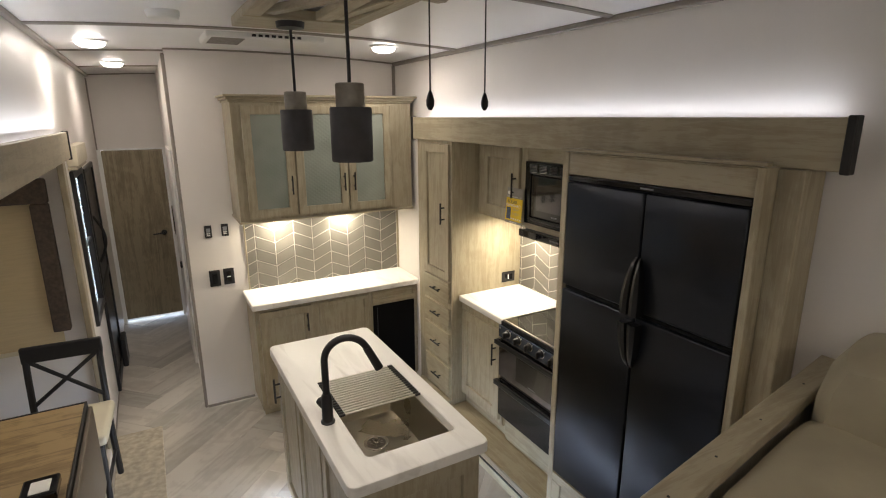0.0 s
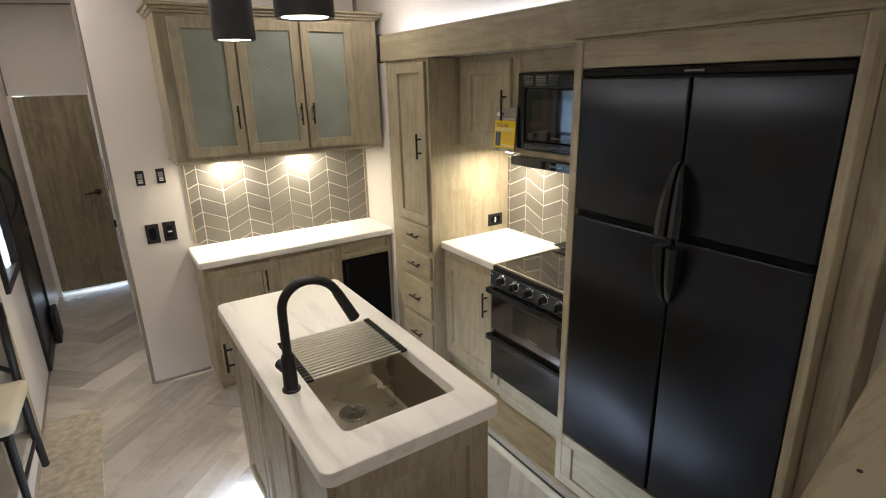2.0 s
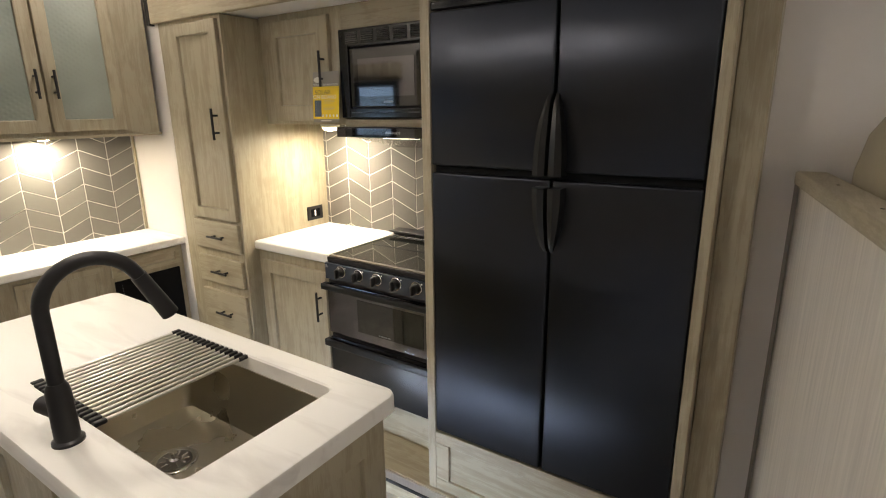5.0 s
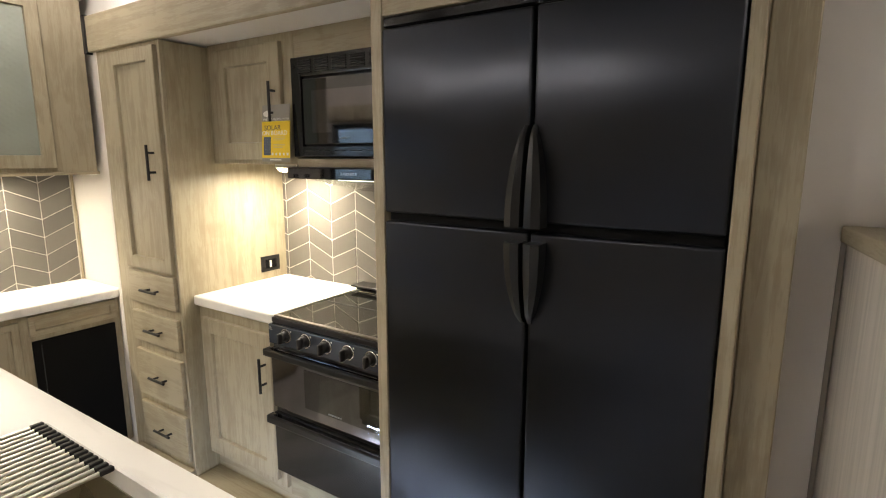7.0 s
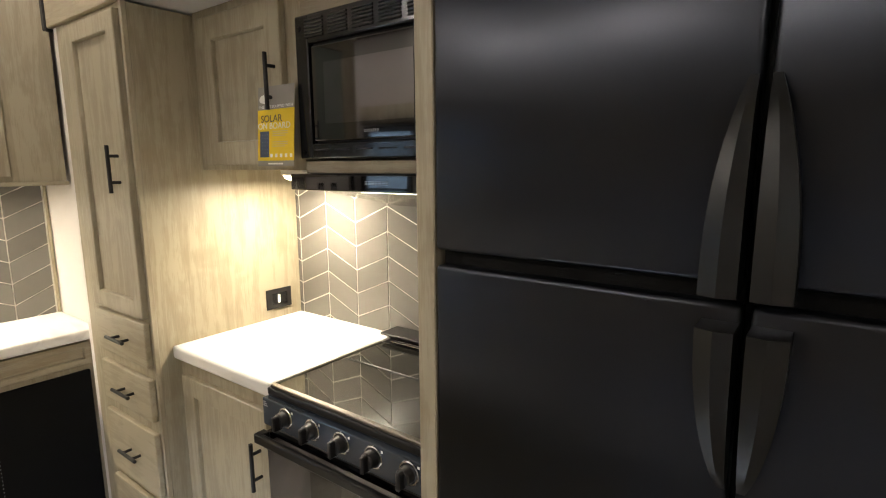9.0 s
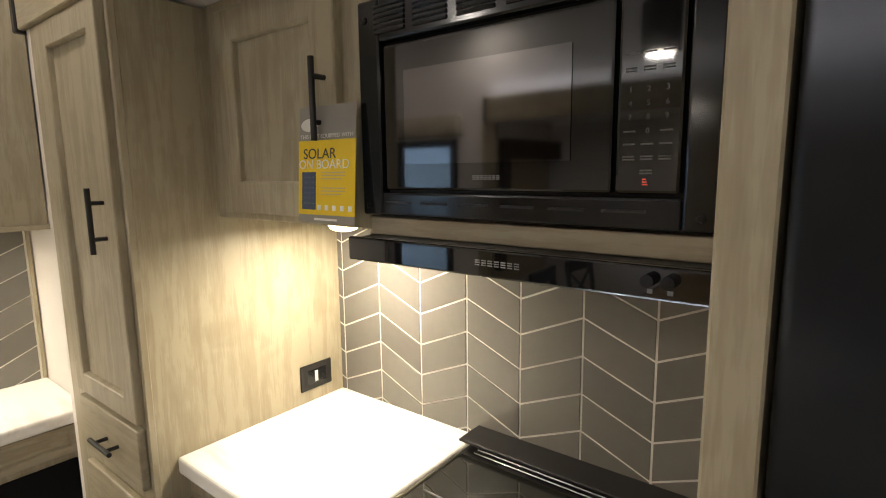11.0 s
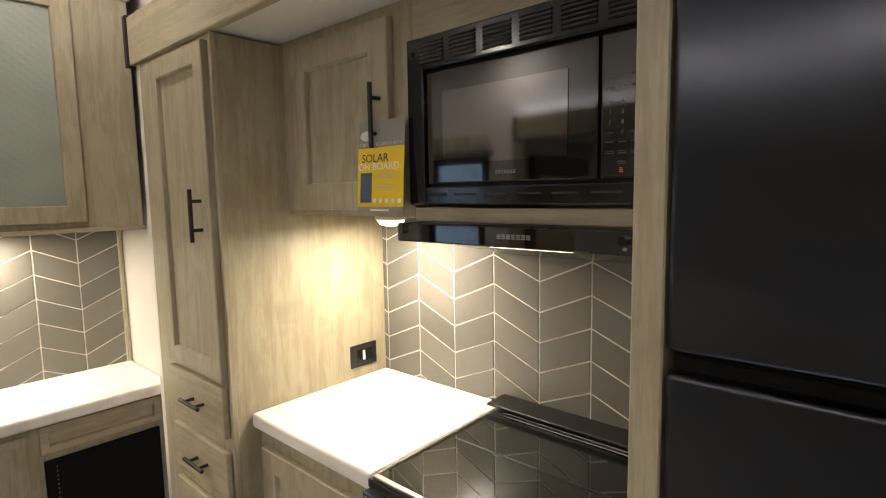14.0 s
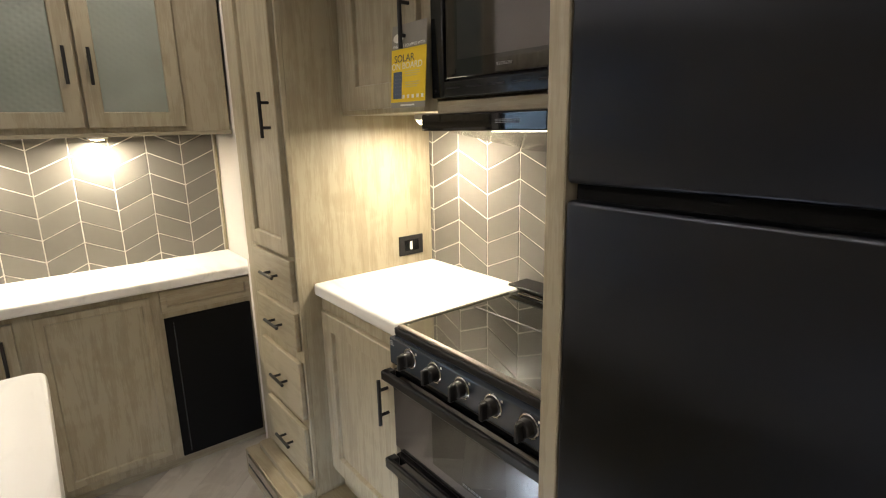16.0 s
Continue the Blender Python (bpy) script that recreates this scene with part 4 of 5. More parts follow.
# ---- island ----
isl = thing("kitchen_island", (1.43, 2.35, 0.0), "light oak kitchen island with framed panels and a lit toe space", "island")
IX0, IX1, IY0, IY1 = 1.200, 1.655, 1.775, 2.915
bm = mesh_of((IX0, IX1, IY0, IY0 + 0.02, 0.09, 0.862), (IX0, IX1, IY1 - 0.02, IY1, 0.09, 0.862), (IX0, IX0 + 0.02, IY0 + 0.02, IY1 - 0.02, 0.09, 0.862), (IX1 - 0.02, IX1, IY0 + 0.02, IY1 - 0.02, 0.09, 0.862), (IX0, IX1, IY0, IY1, 0.09, 0.11))
part("body", bm, WOOD_Z, isl)
part("toe_board", mesh_of((IX0 + 0.04, IX1 - 0.04, IY0 + 0.04, IY1 - 0.04, 0.0, 0.09)), WOOD_Y, isl)
for x in (IX0 + 0.012, IX1 - 0.024):
    part("led_strip", mesh_of((x, x + 0.012, IY0 + 0.05, IY1 - 0.05, 0.084, 0.090)), LED, isl, "cool white strip light")
for u0, u1, h in ((1.790, 2.145, None), (2.165, 2.525, None), (2.545, 2.900, (2.865, 0.70, 0.13, True))):
    shaker("door" if h else "side_panel", "-x", IX0, u0, u1, 0.115, 0.84, isl, handle=h)
for u0, u1 in ((1.790, 2.335), (2.355, 2.900)):
    shaker("side_panel", "+x", IX1, u0, u1, 0.115, 0.84, isl)
shaker("end_panel", "-y", IY0, IX0 + 0.002, IX1 - 0.002, 0.115, 0.858, isl, thick=0.022, stile=0.066)
shaker("end_panel", "+y", IY1, IX0 + 0.002, IX1 - 0.002, 0.115, 0.858, isl, stile=0.066)

SX0, SX1, SY0, SY1 = 1.268, 1.622, 1.866, 2.462
TX0, TX1, TY0, TY1 = 1.159, 1.692, 1.738, 2.965
itop = thing("island_countertop", (1.43, 2.35, 0.864), "white veined solid-surface island top with a sink cut-out", "countertop")


def rounded(x0, x1, y0, y1, r, n=6):
    pts = []
    for cx, cy, a in ((x1 - r, y0 + r, -90), (x1 - r, y1 - r, 0), (x0 + r, y1 - r, 90), (x0 + r, y0 + r, 180)):
        for k in range(n + 1):
            t = radians(a + 90 * k / n)
            pts.append((cx + r * math.cos(t), cy + r * math.sin(t)))
    return pts


bm = bmesh.new()
e = 0.009
outer = [(0.0, 0.866), (0.0, 0.906 - e), (e * 0.3, 0.906 - e * 0.3), (e, 0.906)]
lows = [[bm.verts.new((x, y, z)) for x, y in rounded(TX0 + o, TX1 - o, TY0 + o, TY1 - o, 0.032 - o * 0.5)] for o, z in outer]
ins = [[bm.verts.new((x, y, z)) for x, y in rounded(SX0 - o, SX1 + o, SY0 - o, SY1 + o, 0.022)] for o, z in ((0.004, 0.906), (0.0, 0.902), (0.0, 0.866))]
loops = lows + ins + [lows[0]]
for a, b in zip(loops, loops[1:]):
    for k in range(len(a)):
        bm.faces.new((a[k], a[(k + 1) % len(a)], b[(k + 1) % len(a)], b[k]))
part("slab", bm, MARBLE, itop, smooth=True)

sink = thing("kitchen_sink", (1.445, 2.16, 0.66), "brushed steel undermount sink bowl", "sink")
bm = bmesh.new()
rings = [[bm.verts.new((x, y, z)) for x, y in rounded(SX0 + o, SX1 - o, SY0 + o, SY1 - o, r)]
         for o, z, r in ((-0.012, 0.864, 0.03), (-0.012, 0.8655, 0.03), (0.002, 0.8655, 0.02), (0.004, 0.70, 0.022), (0.010, 0.680, 0.03), (0.026, 0.672, 0.04))]
for a, b in zip(rings, rings[1:]):
    for k in range(len(a)):
        bm.faces.new((a[k], a[(k + 1) % len(a)], b[(k + 1) % len(a)], b[k]))
bm.faces.new(rings[-1])
part("bowl", bm, SINK_STEEL, sink, smooth=True)
dx, dy = 1.450, 2.252
part("drain_flange", lathe(bmesh.new(), (dx, dy, 0.6725), [(0.054, 0.0), (0.053, 0.003), (0.047, 0.004), (0.041, 0.002)], 36), CHROME, sink, "bright drain flange", smooth=True)
basket = part("strainer", lathe(bmesh.new(), (dx, dy, 0.6735), [(0.040, 0.0), (0.040, 0.0022), (0.036, 0.0022), (0.030, 0.0014), (0.012, 0.0014)], 36), EDGE_STEEL, sink, "dull steel basket strainer", smooth=True)
part("strainer_knob", lathe(bmesh.new(), (dx, dy, 0.6749), [(0.013, 0.0), (0.012, 0.004), (0.006, 0.008), (0.005, 0.018), (0.010, 0.022), (0.008, 0.026)], 20), CHROME, basket, "bright lifting knob", smooth=True)
for k in range(10):
    a = 2 * math.pi * k / 10
    bm = bmesh.new()
    rod(bm, (dx + 0.018 * math.cos(a), dy + 0.018 * math.sin(a), 0.6752), (dx + 0.034 * math.cos(a), dy + 0.034 * math.sin(a), 0.6758), 0.0014, seg=8)
    part("spoke", bm, CHROME, basket)

rack = thing("drying_rack", (1.445, 2.31, 0.898), "roll-up steel drying rack laid over the sink", "drying rack")
for k in range(16):
    y = 2.166 + k * 0.0195
    bm = bmesh.new()
    rod(bm, (SX0 + 0.004, y, 0.9035), (SX1 - 0.004, y, 0.9035), 0.0043, seg=10)
    bar = part("bar", bm, ROD, rack, smooth=True)
    for x in (SX0 + 0.0125, SX1 - 0.0125):
        part("end_grip", mesh_of((x - 0.0125, x + 0.0125, y - 0.0058, y + 0.0058, 0.8980, 0.9085), bev=0.002), MATTE, bar, "black rubber grip")


fx, fy = 1.218, 2.145
fau = thing("kitchen_faucet", (fx, fy, 0.906), "matte black gooseneck kitchen faucet with a side lever", "faucet")
part("base", lathe(bmesh.new(), (fx, fy, 0.906), [(0.027, 0.0), (0.027, 0.005), (0.0215, 0.009), (0.0205, 0.100), (0.0185, 0.112), (0.0145, 0.120)]), MATTE, fau, smooth=True)
ang = radians(-12)
ux, uy = math.cos(ang), math.sin(ang)
pts = [(fx, fy, 1.02), (fx, fy, 1.09), (fx, fy, 1.158)]
for k in range(1, 17):
    t = math.pi * (1 - k / 16 * 0.88)
    pts.append((fx + (0.083 + 0.083 * math.cos(t)) * ux, fy + (0.083 + 0.083 * math.cos(t)) * uy, 1.158 + 0.083 * math.sin(t)))
part("neck", tube(bmesh.new(), pts, 0.0135), MATTE, fau, smooth=True)
last, prev = Vector(pts[-1]), Vector(pts[-2])
d = (last - prev).normalized()
bm = bmesh.new()
rod(bm, last - d * 0.004, last + d * 0.098, 0.0150, 0.0172, 20)
part("spray_head", bm, MATTE, fau, "pull-down spray head", smooth=True)
bm = bmesh.new()
rod(bm, (fx, fy, 0.968), (fx - 0.012, fy + 0.052, 0.972), 0.0175, 0.0165, 18)
rod(bm, (fx - 0.006, fy + 0.030, 0.985), (fx + 0.022, fy + 0.040, 1.035), 0.0045, 0.0035, 10)
part("lever", bm, MATTE, fau, "side lever", smooth=True)

# ---- pendants, fan and ceiling fittings ----
for px, py in PENDANTS:
    zc = 2.3935
    p = thing("pendant_light", (px, py, 1.905), "charcoal pendant light with a pale concrete neck on a rod", "pendant light", "pendants over the island")
    part("canopy", lathe(bmesh.new(), (px, py, zc - 0.028), [(0.012, 0.0), (0.052, 0.006), (0.055, 0.028)]), MATTE, p, smooth=True)
    bm = bmesh.new()
    rod(bm, (px, py, 2.13), (px, py, zc - 0.02), 0.0055, seg=10)
    part("rod", bm, MATTE, p, smooth=True)
    part("neck", lathe(bmesh.new(), (px, py, 2.065), [(0.043, 0.0), (0.043, 0.066), (0.040, 0.070), (0.010, 0.0705)]), CONCRETE, p, "pale grey concrete neck", smooth=True)
    part("shade", lathe(bmesh.new(), (px, py, 1.905), [(0.058, 0.004), (0.061, 0.0), (0.063, 0.004), (0.063, 0.156), (0.060, 0.161), (0.043, 0.161)]), SHADE_GREY, p, "charcoal drum shade", smooth=True)
    part("bulb", lathe(bmesh.new(), (px, py, 1.907), [(0.020, 0.0), (0.048, 0.001), (0.052, 0.004)]), BULB, p, "glowing bulb face", smooth=True)

truss = thing("ceiling_frame", (1.33, 1.9, 2.40), "pale oak decorative ladder frame on the ceiling above the island", "ceiling frame")
ZT = 2.395
for x0, x1 in ((1.100, 1.165), (1.500, 1.565)):
    part("rail", mesh_of((x0, x1, 1.30, 2.50, ZT, 2.428), bev=0.003), WOOD_Y, truss)
part("end_board", mesh_of((1.100, 1.565, 2.50, 2.765, ZT - 0.002, 2.430), bev=0.003), WOOD_X, truss)
part("cross_board", mesh_of((1.165, 1.500, 1.84, 2.02, ZT, 2.428), bev=0.003), WOOD_X, truss)
part("cross_board", mesh_of((1.165, 1.500, 1.30, 1.40, ZT, 2.428), bev=0.003), WOOD_X, truss)
part("middle_rail", mesh_of((1.368, 1.430, 2.02, 2.50, ZT + 0.002, 2.428), bev=0.003), WOOD_Y, truss)
for xa, ya, xb, yb in ((1.19, 2.46, 1.36, 2.06), (1.44, 2.46, 1.49, 2.06)):
    d = Vector((xb - xa, yb - ya, 0))
    bm = mesh_of((0, d.length, -0.022, 0.022, 0.003, 0.03), bev=0.003)
    bm.transform(pose(xa, ya, ZT, 0, 0, math.degrees(math.atan2(d.y, d.x))))
    part("brace", bm, WOOD_Y, truss)

fan = thing("ceiling_fan", (1.285, 1.335, 2.27), "ceiling fan with pale oak blades and two pull chains", "ceiling fan")
fcx, fcy = 1.30, 1.25
part("motor", lathe(bmesh.new(), (fcx, fcy, 2.28), [(0.05, 0.0), (0.085, 0.015), (0.09, 0.06), (0.06, 0.08), (0.03, 0.09), (0.03, 0.12), (0.065, 0.13), (0.065, 0.172)]), MATTE, fan, smooth=True)
for k in range(4):
    bm = bmesh.new()
    outl = [(0.12, -0.045), (0.25, -0.06), (0.47, -0.064), (0.50, -0.05), (0.50, 0.05), (0.47, 0.064), (0.25, 0.06), (0.12, 0.045)]
    lo = [bm.verts.new((x, y, -0.004 + 0.14 * y)) for x, y in outl]
    hi = [bm.verts.new((x, y, 0.004 + 0.14 * y)) for x, y in outl]
    bm.faces.new(lo[::-1])
    bm.faces.new(hi)
    for j in range(len(lo)):
        bm.faces.new((lo[j], lo[(j + 1) % len(lo)], hi[(j + 1) % len(lo)], hi[j]))
    bm.transform(pose(fcx, fcy, 2.345, 0, 0, -15 + 90 * k))
    part("blade", bm, FAN_WOOD, fan)
    bm = mesh_of((0.07, 0.16, -0.018, 0.018, -0.012, -0.008), bev=0.001)
    bm.transform(pose(fcx, fcy, 2.345, 0, 0, -15 + 90 * k))
    part("blade_arm", bm, MATTE, fan)
for x, y, z in ((1.222, 1.285, 2.050), (1.377, 1.332, 2.050)):
    bm = bmesh.new()
    rod(bm, (x, y, z + 0.03), (x, y, 2.30), 0.0015, seg=6)
    part("pull_chain", bm, MATTE, fan)
    part("chain_knob", lathe(bmesh.new(), (x, y, z), [(0.003, 0.0), (0.0075, 0.008), (0.008, 0.018), (0.004, 0.032), (0.002, 0.036)], 14), MATTE, fan, "small dark drop knob", smooth=True)

# the two lounge fittings are unseen and go with the added fill lamps
for cx, cy in CEILING_LIGHTS:
    z = arch(cx)
    t = thing("ceiling_light", (cx, cy, z), "lit round recessed ceiling light (the lounge pair is added)", "ceiling light", "ceiling lights")
    part("rim", lathe(bmesh.new(), (cx, cy, z - 0.010), [(0.070, 0.0), (0.082, 0.004), (0.085, 0.012)]), PLASTIC, t, smooth=True)
    part("lens", lathe(bmesh.new(), (cx, cy, z - 0.036), [(0.025, 0.0), (0.048, 0.004), (0.064, 0.014), (0.070, 0.027)]), CEILING_LENS, t, "glowing lens", smooth=True)

dl = thing("ceiling_light", DINETTE_LIGHT, "lit round ceiling light over the dinette", "ceiling light", "ceiling lights")
part("rim", lathe(bmesh.new(), (DINETTE_LIGHT[0], DINETTE_LIGHT[1], 1.850), [(0.060, 0.0), (0.072, 0.004), (0.075, 0.010)]), PLASTIC, dl, smooth=True)
part("lens", lathe(bmesh.new(), (DINETTE_LIGHT[0], DINETTE_LIGHT[1], 1.842), [(0.03, 0.0), (0.052, 0.004), (0.060, 0.009)]), BULB, dl, "glowing lens", smooth=True)

vent = thing("ceiling_vent", (1.36, 3.47, arch(1.36)), "white ceiling air-conditioner grille", "air vent")
z = arch(1.36)
part("housing", mesh_of((1.06, 1.66, 3.34, 3.66, z - 0.030, z + 0.005), bev=0.012, seg=3), PLASTIC, vent)
bm = bmesh.new()
for k in range(8):
    box(bm, 1.28 + 0.033 * k, 1.300 + 0.033 * k, 3.335, 3.3415, z - 0.020, z - 0.008)
part("slot", bm, BLACK, vent)
bm = bmesh.new()
for k in range(9):
    box(bm, 1.09, 1.25, 3.36 + 0.03 * k, 3.372 + 0.03 * k, z - 0.0325, z - 0.0295)
part("grille", bm, TRIM, vent)
sd = thing("smoke_alarm", (0.86, 2.86, arch(0.86) - 0.03), "round white smoke alarm on the ceiling", "smoke alarm")
part("body", lathe(bmesh.new(), (0.86, 2.86, arch(0.86) - 0.036), [(0.040, 0.0), (0.055, 0.006), (0.062, 0.022), (0.062, 0.038)]), PLASTIC, sd, smooth=True)

# ---- hall and entry ----
d1 = thing("hall_door", (0.62, 6.36, 0.03), "closed oak-look hall door with a dark lever handle", "door")
part("leaf", mesh_of((0.364, 0.876, 6.345, 6.38, 0.035, 1.732), bev=0.003), DOOR_WOOD, d1)
bm = lathe(bmesh.new(), (0, 0, 0), [(0.026, 0.0), (0.026, 0.006), (0.012, 0.012), (0.010, 0.04)], 18)
lev = part("handle", bm, MATTE, d1, "dark lever handle", smooth=True)
lev.matrix_basis = pose(0.80, 6.345, 0.90, 90, 0, 0)
bm = bmesh.new()
rod(bm, (0.80, 6.308, 0.90), (0.70, 6.305, 0.895), 0.008, 0.007, 10)
part("lever", bm, MATTE, d1, smooth=True)
structure("door_frame", mesh_of((LW, 0.362, 6.338, 6.358, 0.0, 1.75), (0.878, 0.905, 6.338, 6.358, 0.0, 1.75), (LW, 0.905, 6.338, 6.358, 1.736, 1.75), bev=0.001), PLASTIC, "pale frame of the hall door")
bath = thing("bathroom_door", (0.90, 5.25, 0.02), "narrow white sliding door in the hall wall", "door")
part("leaf", mesh_of((0.884, 0.904, 4.95, 5.60, 0.02, 1.80), bev=0.003), WALL, bath)
part("handle", mesh_of((0.868, 0.885, 4.99, 5.03, 0.85, 0.90), bev=0.004), MATTE, bath, "dark latch")
mir = thing("wall_panel", (0.90, 5.75, 1.0), "small black control panel on the hall wall", "control panel")
part("frame", mesh_of((0.88, 0.904, 5.66, 5.86, 1.0, 1.24), bev=0.004), GLOSS, mir)

ed = thing("entry_door", (0.34, 5.1, 0.0), "dark screened entry door with a curved grab handle", "door")
part("frame", mesh_of((LW + 0.001, LW + 0.022, 4.72, 4.76, 0.02, 1.70), (LW + 0.001, LW + 0.022, 5.40, 5.44, 0.02, 1.70), (LW + 0.001, LW + 0.022, 4.76, 5.40, 1.66, 1.70), (LW + 0.001, LW + 0.022, 4.76, 5.40, 0.02, 0.10), (LW + 0.001, LW + 0.022, 4.76, 5.40, 0.80, 0.86), bev=0.004), MATTE, ed)
part("screen", mesh_of((LW + 0.004, LW + 0.010, 4.76, 5.40, 0.10, 1.66)), BLACK, ed, "dark mesh screen")
part("grab_handle", tube(bmesh.new(), [(LW + 0.02, 4.80, 1.02 + 0.34 * k / 10) if k in (0, 10) else (LW + 0.02 + 0.055 * math.sin(math.pi * k / 10), 4.80, 1.02 + 0.34 * k / 10) for k in range(11)], 0.009, 10), MATTE, ed, smooth=True)
part("kick_box", mesh_of((LW + 0.022, LW + 0.06, 5.22, 5.44, 0.0, 0.24), bev=0.008), MATTE, ed, "dark step box at the foot")


def window(name, x, y0, y1, z0, z1, side, label):
    w = tagged(placed(name, (x, (y0 + y1) / 2, z0)), label, "window", "", "structure")
    s = 0.035
    part("window_frame", mesh_of((x - 0.015, x + 0.022, y0 - 0.012, y0 + s, z0 - 0.012, z1 + 0.012), (x - 0.015, x + 0.022, y1 - s, y1 + 0.012, z0 - 0.012, z1 + 0.012), (x - 0.015, x + 0.022, y0 + s, y1 - s, z0 - 0.012, z0 + s), (x - 0.015, x + 0.022, y0 + s, y1 - s, z1 - s, z1 + 0.012), (x - 0.013, x + 0.01, y0 + s, y1 - s, (z0 + z1) / 2 - 0.01, (z0 + z1) / 2 + 0.01), bev=0.004), MATTE, w, "black window frame")
    for a, b in ((z0 + s, (z0 + z1) / 2 - 0.01), ((z0 + z1) / 2 + 0.01, z1 - s)):
        g = part("pane", mesh_of((x - 0.008, x - 0.004, y0 + s, y1 - s, a, b)), PANE, w, "clear glass pane")
        g.visible_shadow = False


window("window_1", LW, 4.12, 4.62, 0.78, 1.72, 1, "black-framed window beside the entry")
window("window_2", SW, 1.95, 2.85, 0.95, 1.75, 1, "black-framed dinette window")
window("window_3", LW, -1.05, 0.05, 1.15, 1.95, 1, "black-framed lounge window")
pb = thing("pleated_blind", (LW + 0.04, 4.3, 1.75), "gathered cream pleated blind above the window", "blind")
bm = bmesh.new()
for k in range(6):
    box(bm, LW + 0.002, LW + 0.060, 4.06 + 0.098 * k, 4.150 + 0.098 * k, 1.765, 1.885, bev=0.012, seg=2)
part("folds", bm, CREAM, pb, smooth=True)
part("head_rail", mesh_of((LW + 0.002, LW + 0.05, 4.06, 4.64, 1.745, 1.765), bev=0.003), WOOD_Y, pb)

# ---- dinette ----
bl = thing("roller_blind", (-0.1, 3.86, 0.75), "tan roller blind on the slide-out end wall", "blind")
part("fabric", mesh_of((-0.50, 0.20, 3.862, 3.868, 0.78, 1.65)), SHADE, bl)
part("bottom_bar", mesh_of((-0.50, 0.20, 3.858, 3.872, 0.76, 0.785), bev=0.003), CREAM, bl)
va = thing("window_valance", (-0.1, 3.84, 0.9), "dark brown woven window valance with side legs", "valance")
part("head_board", mesh_of((-0.555, 0.250, 3.79, 3.845, 1.60, 1.73), bev=0.01, seg=2), VALANCE, va)
part("side_leg", mesh_of((0.165, 0.248, 3.79, 3.845, 0.88, 1.60), bev=0.01, seg=2), VALANCE, va)
# unseen blind, added to stop daylight; its tan lightens the refrigerator's reflection
wb = thing("roller_blind", (SW + 0.03, 2.4, 0.95), "unseen tan blind added to close off the dinette window", "blind")
part("fabric", mesh_of((SW + 0.024, SW + 0.030, 1.92, 2.88, 0.93, 1.78)), SHADE, wb)
tb = thing("dining_table", (-0.08, 2.5, 0.10), "wood-topped dining table with a dark metal edge", "table")
part("tabletop", mesh_of((-0.50, 0.375, 2.10, 2.87, 0.825, 0.860), bev=0.003), TABLE_WOOD, tb)
part("edge_band", mesh_of((0.375, 0.384, 2.09, 2.88, 0.80, 0.862), (-0.50, 0.375, 2.87, 2.88, 0.80, 0.862), (-0.50, 0.375, 2.09, 2.10, 0.80, 0.862), bev=0.002), MATTE, tb)
part("drop_leaf", mesh_of((0.386, 0.402, 2.11, 2.86, 0.46, 0.845), bev=0.003), SHADED_LEAF, tb, "folded drop leaf, grey-brown with its shade put into the colour")
for x in (-0.44, 0.26):
    part("leg", mesh_of((x, x + 0.07, 2.44, 2.52, 0.10, 0.825), bev=0.004), MATTE, tb)


bx = thing("card_box", (0.30, 2.26, 0.862), "small black box with a white card on the dining table", "box")
part("body", mesh_of((0.255, 0.355, 2.205, 2.315, 0.862, 0.895), bev=0.006, seg=2), GLOSS, bx)
part("card", mesh_of((0.280, 0.335, 2.220, 2.285, 0.895, 0.898)), WHITE_INK, bx, "white card")


def dining_chair(m):
    """A dark cross-back chair with a cream seat; it faces -y and stands on z = 0."""
    c = tagged(new("dining_chair"), "dark cross-back dining chair with a cream padded seat", "chair", "dinette chairs")
    w, dep, hs, ht = 0.175, 0.36, 0.44, 0.815
    part("seat", mesh_of((-w - 0.025, w + 0.025, -dep - 0.05, -0.03, hs - 0.005, hs + 0.055), bev=0.024, seg=3), CREAM, c, "cream padded seat", smooth=True)
    part("seat_frame", mesh_of((-w + 0.005, w - 0.005, -dep + 0.005, -0.005, hs - 0.045, hs - 0.005), bev=0.004), MATTE, c)
    for sx in (-1, 1):
        x = sx * (w - 0.018)
        bm = bmesh.new()
        tube(bm, [(x, 0.045, 0.0), (x, 0.005, 0.25), (x, 0.0, hs), (x, 0.02, 0.65), (x, 0.045, ht)], 0.016, 8)
        part("back_leg", bm, MATTE, c, smooth=True)
        bm = bmesh.new()
        rod(bm, (x, -dep + 0.02, 0.0), (x, -dep + 0.025, hs - 0.03), 0.012, 0.017, 10)
        part("front_leg", bm, MATTE, c, smooth=True)
        bm = bmesh.new()
        rod(bm, (x, -dep + 0.02, 0.17), (x, 0.01, 0.17), 0.009, seg=8)
        part("stretcher", bm, MATTE, c, smooth=True)
        bm = bmesh.new()
        rod(bm, (x, 0.006, hs + 0.07), (-x, 0.035, ht - 0.06), 0.0105, seg=8)
        part("cross_bar", bm, MATTE, c, smooth=True)
    part("top_rail", mesh_of((-w, w, 0.022, 0.050, ht - 0.075, ht + 0.01), bev=0.008, seg=2), MATTE, c)
    c.matrix_world = m
    return c


ch = dining_chair(pose(0.232, 3.46, 0.10, 0, 0, -3))
copy_thing(ch, pose(-0.28, 3.45, 0.10, 0, 0, 5))
copy_thing(ch, pose(0.18, 1.93, 0.10, 0, 0, 178))
rug = thing("floor_rug", (0.48, 3.4, 0.0), "beige woven rug with a worn pattern", "rug")
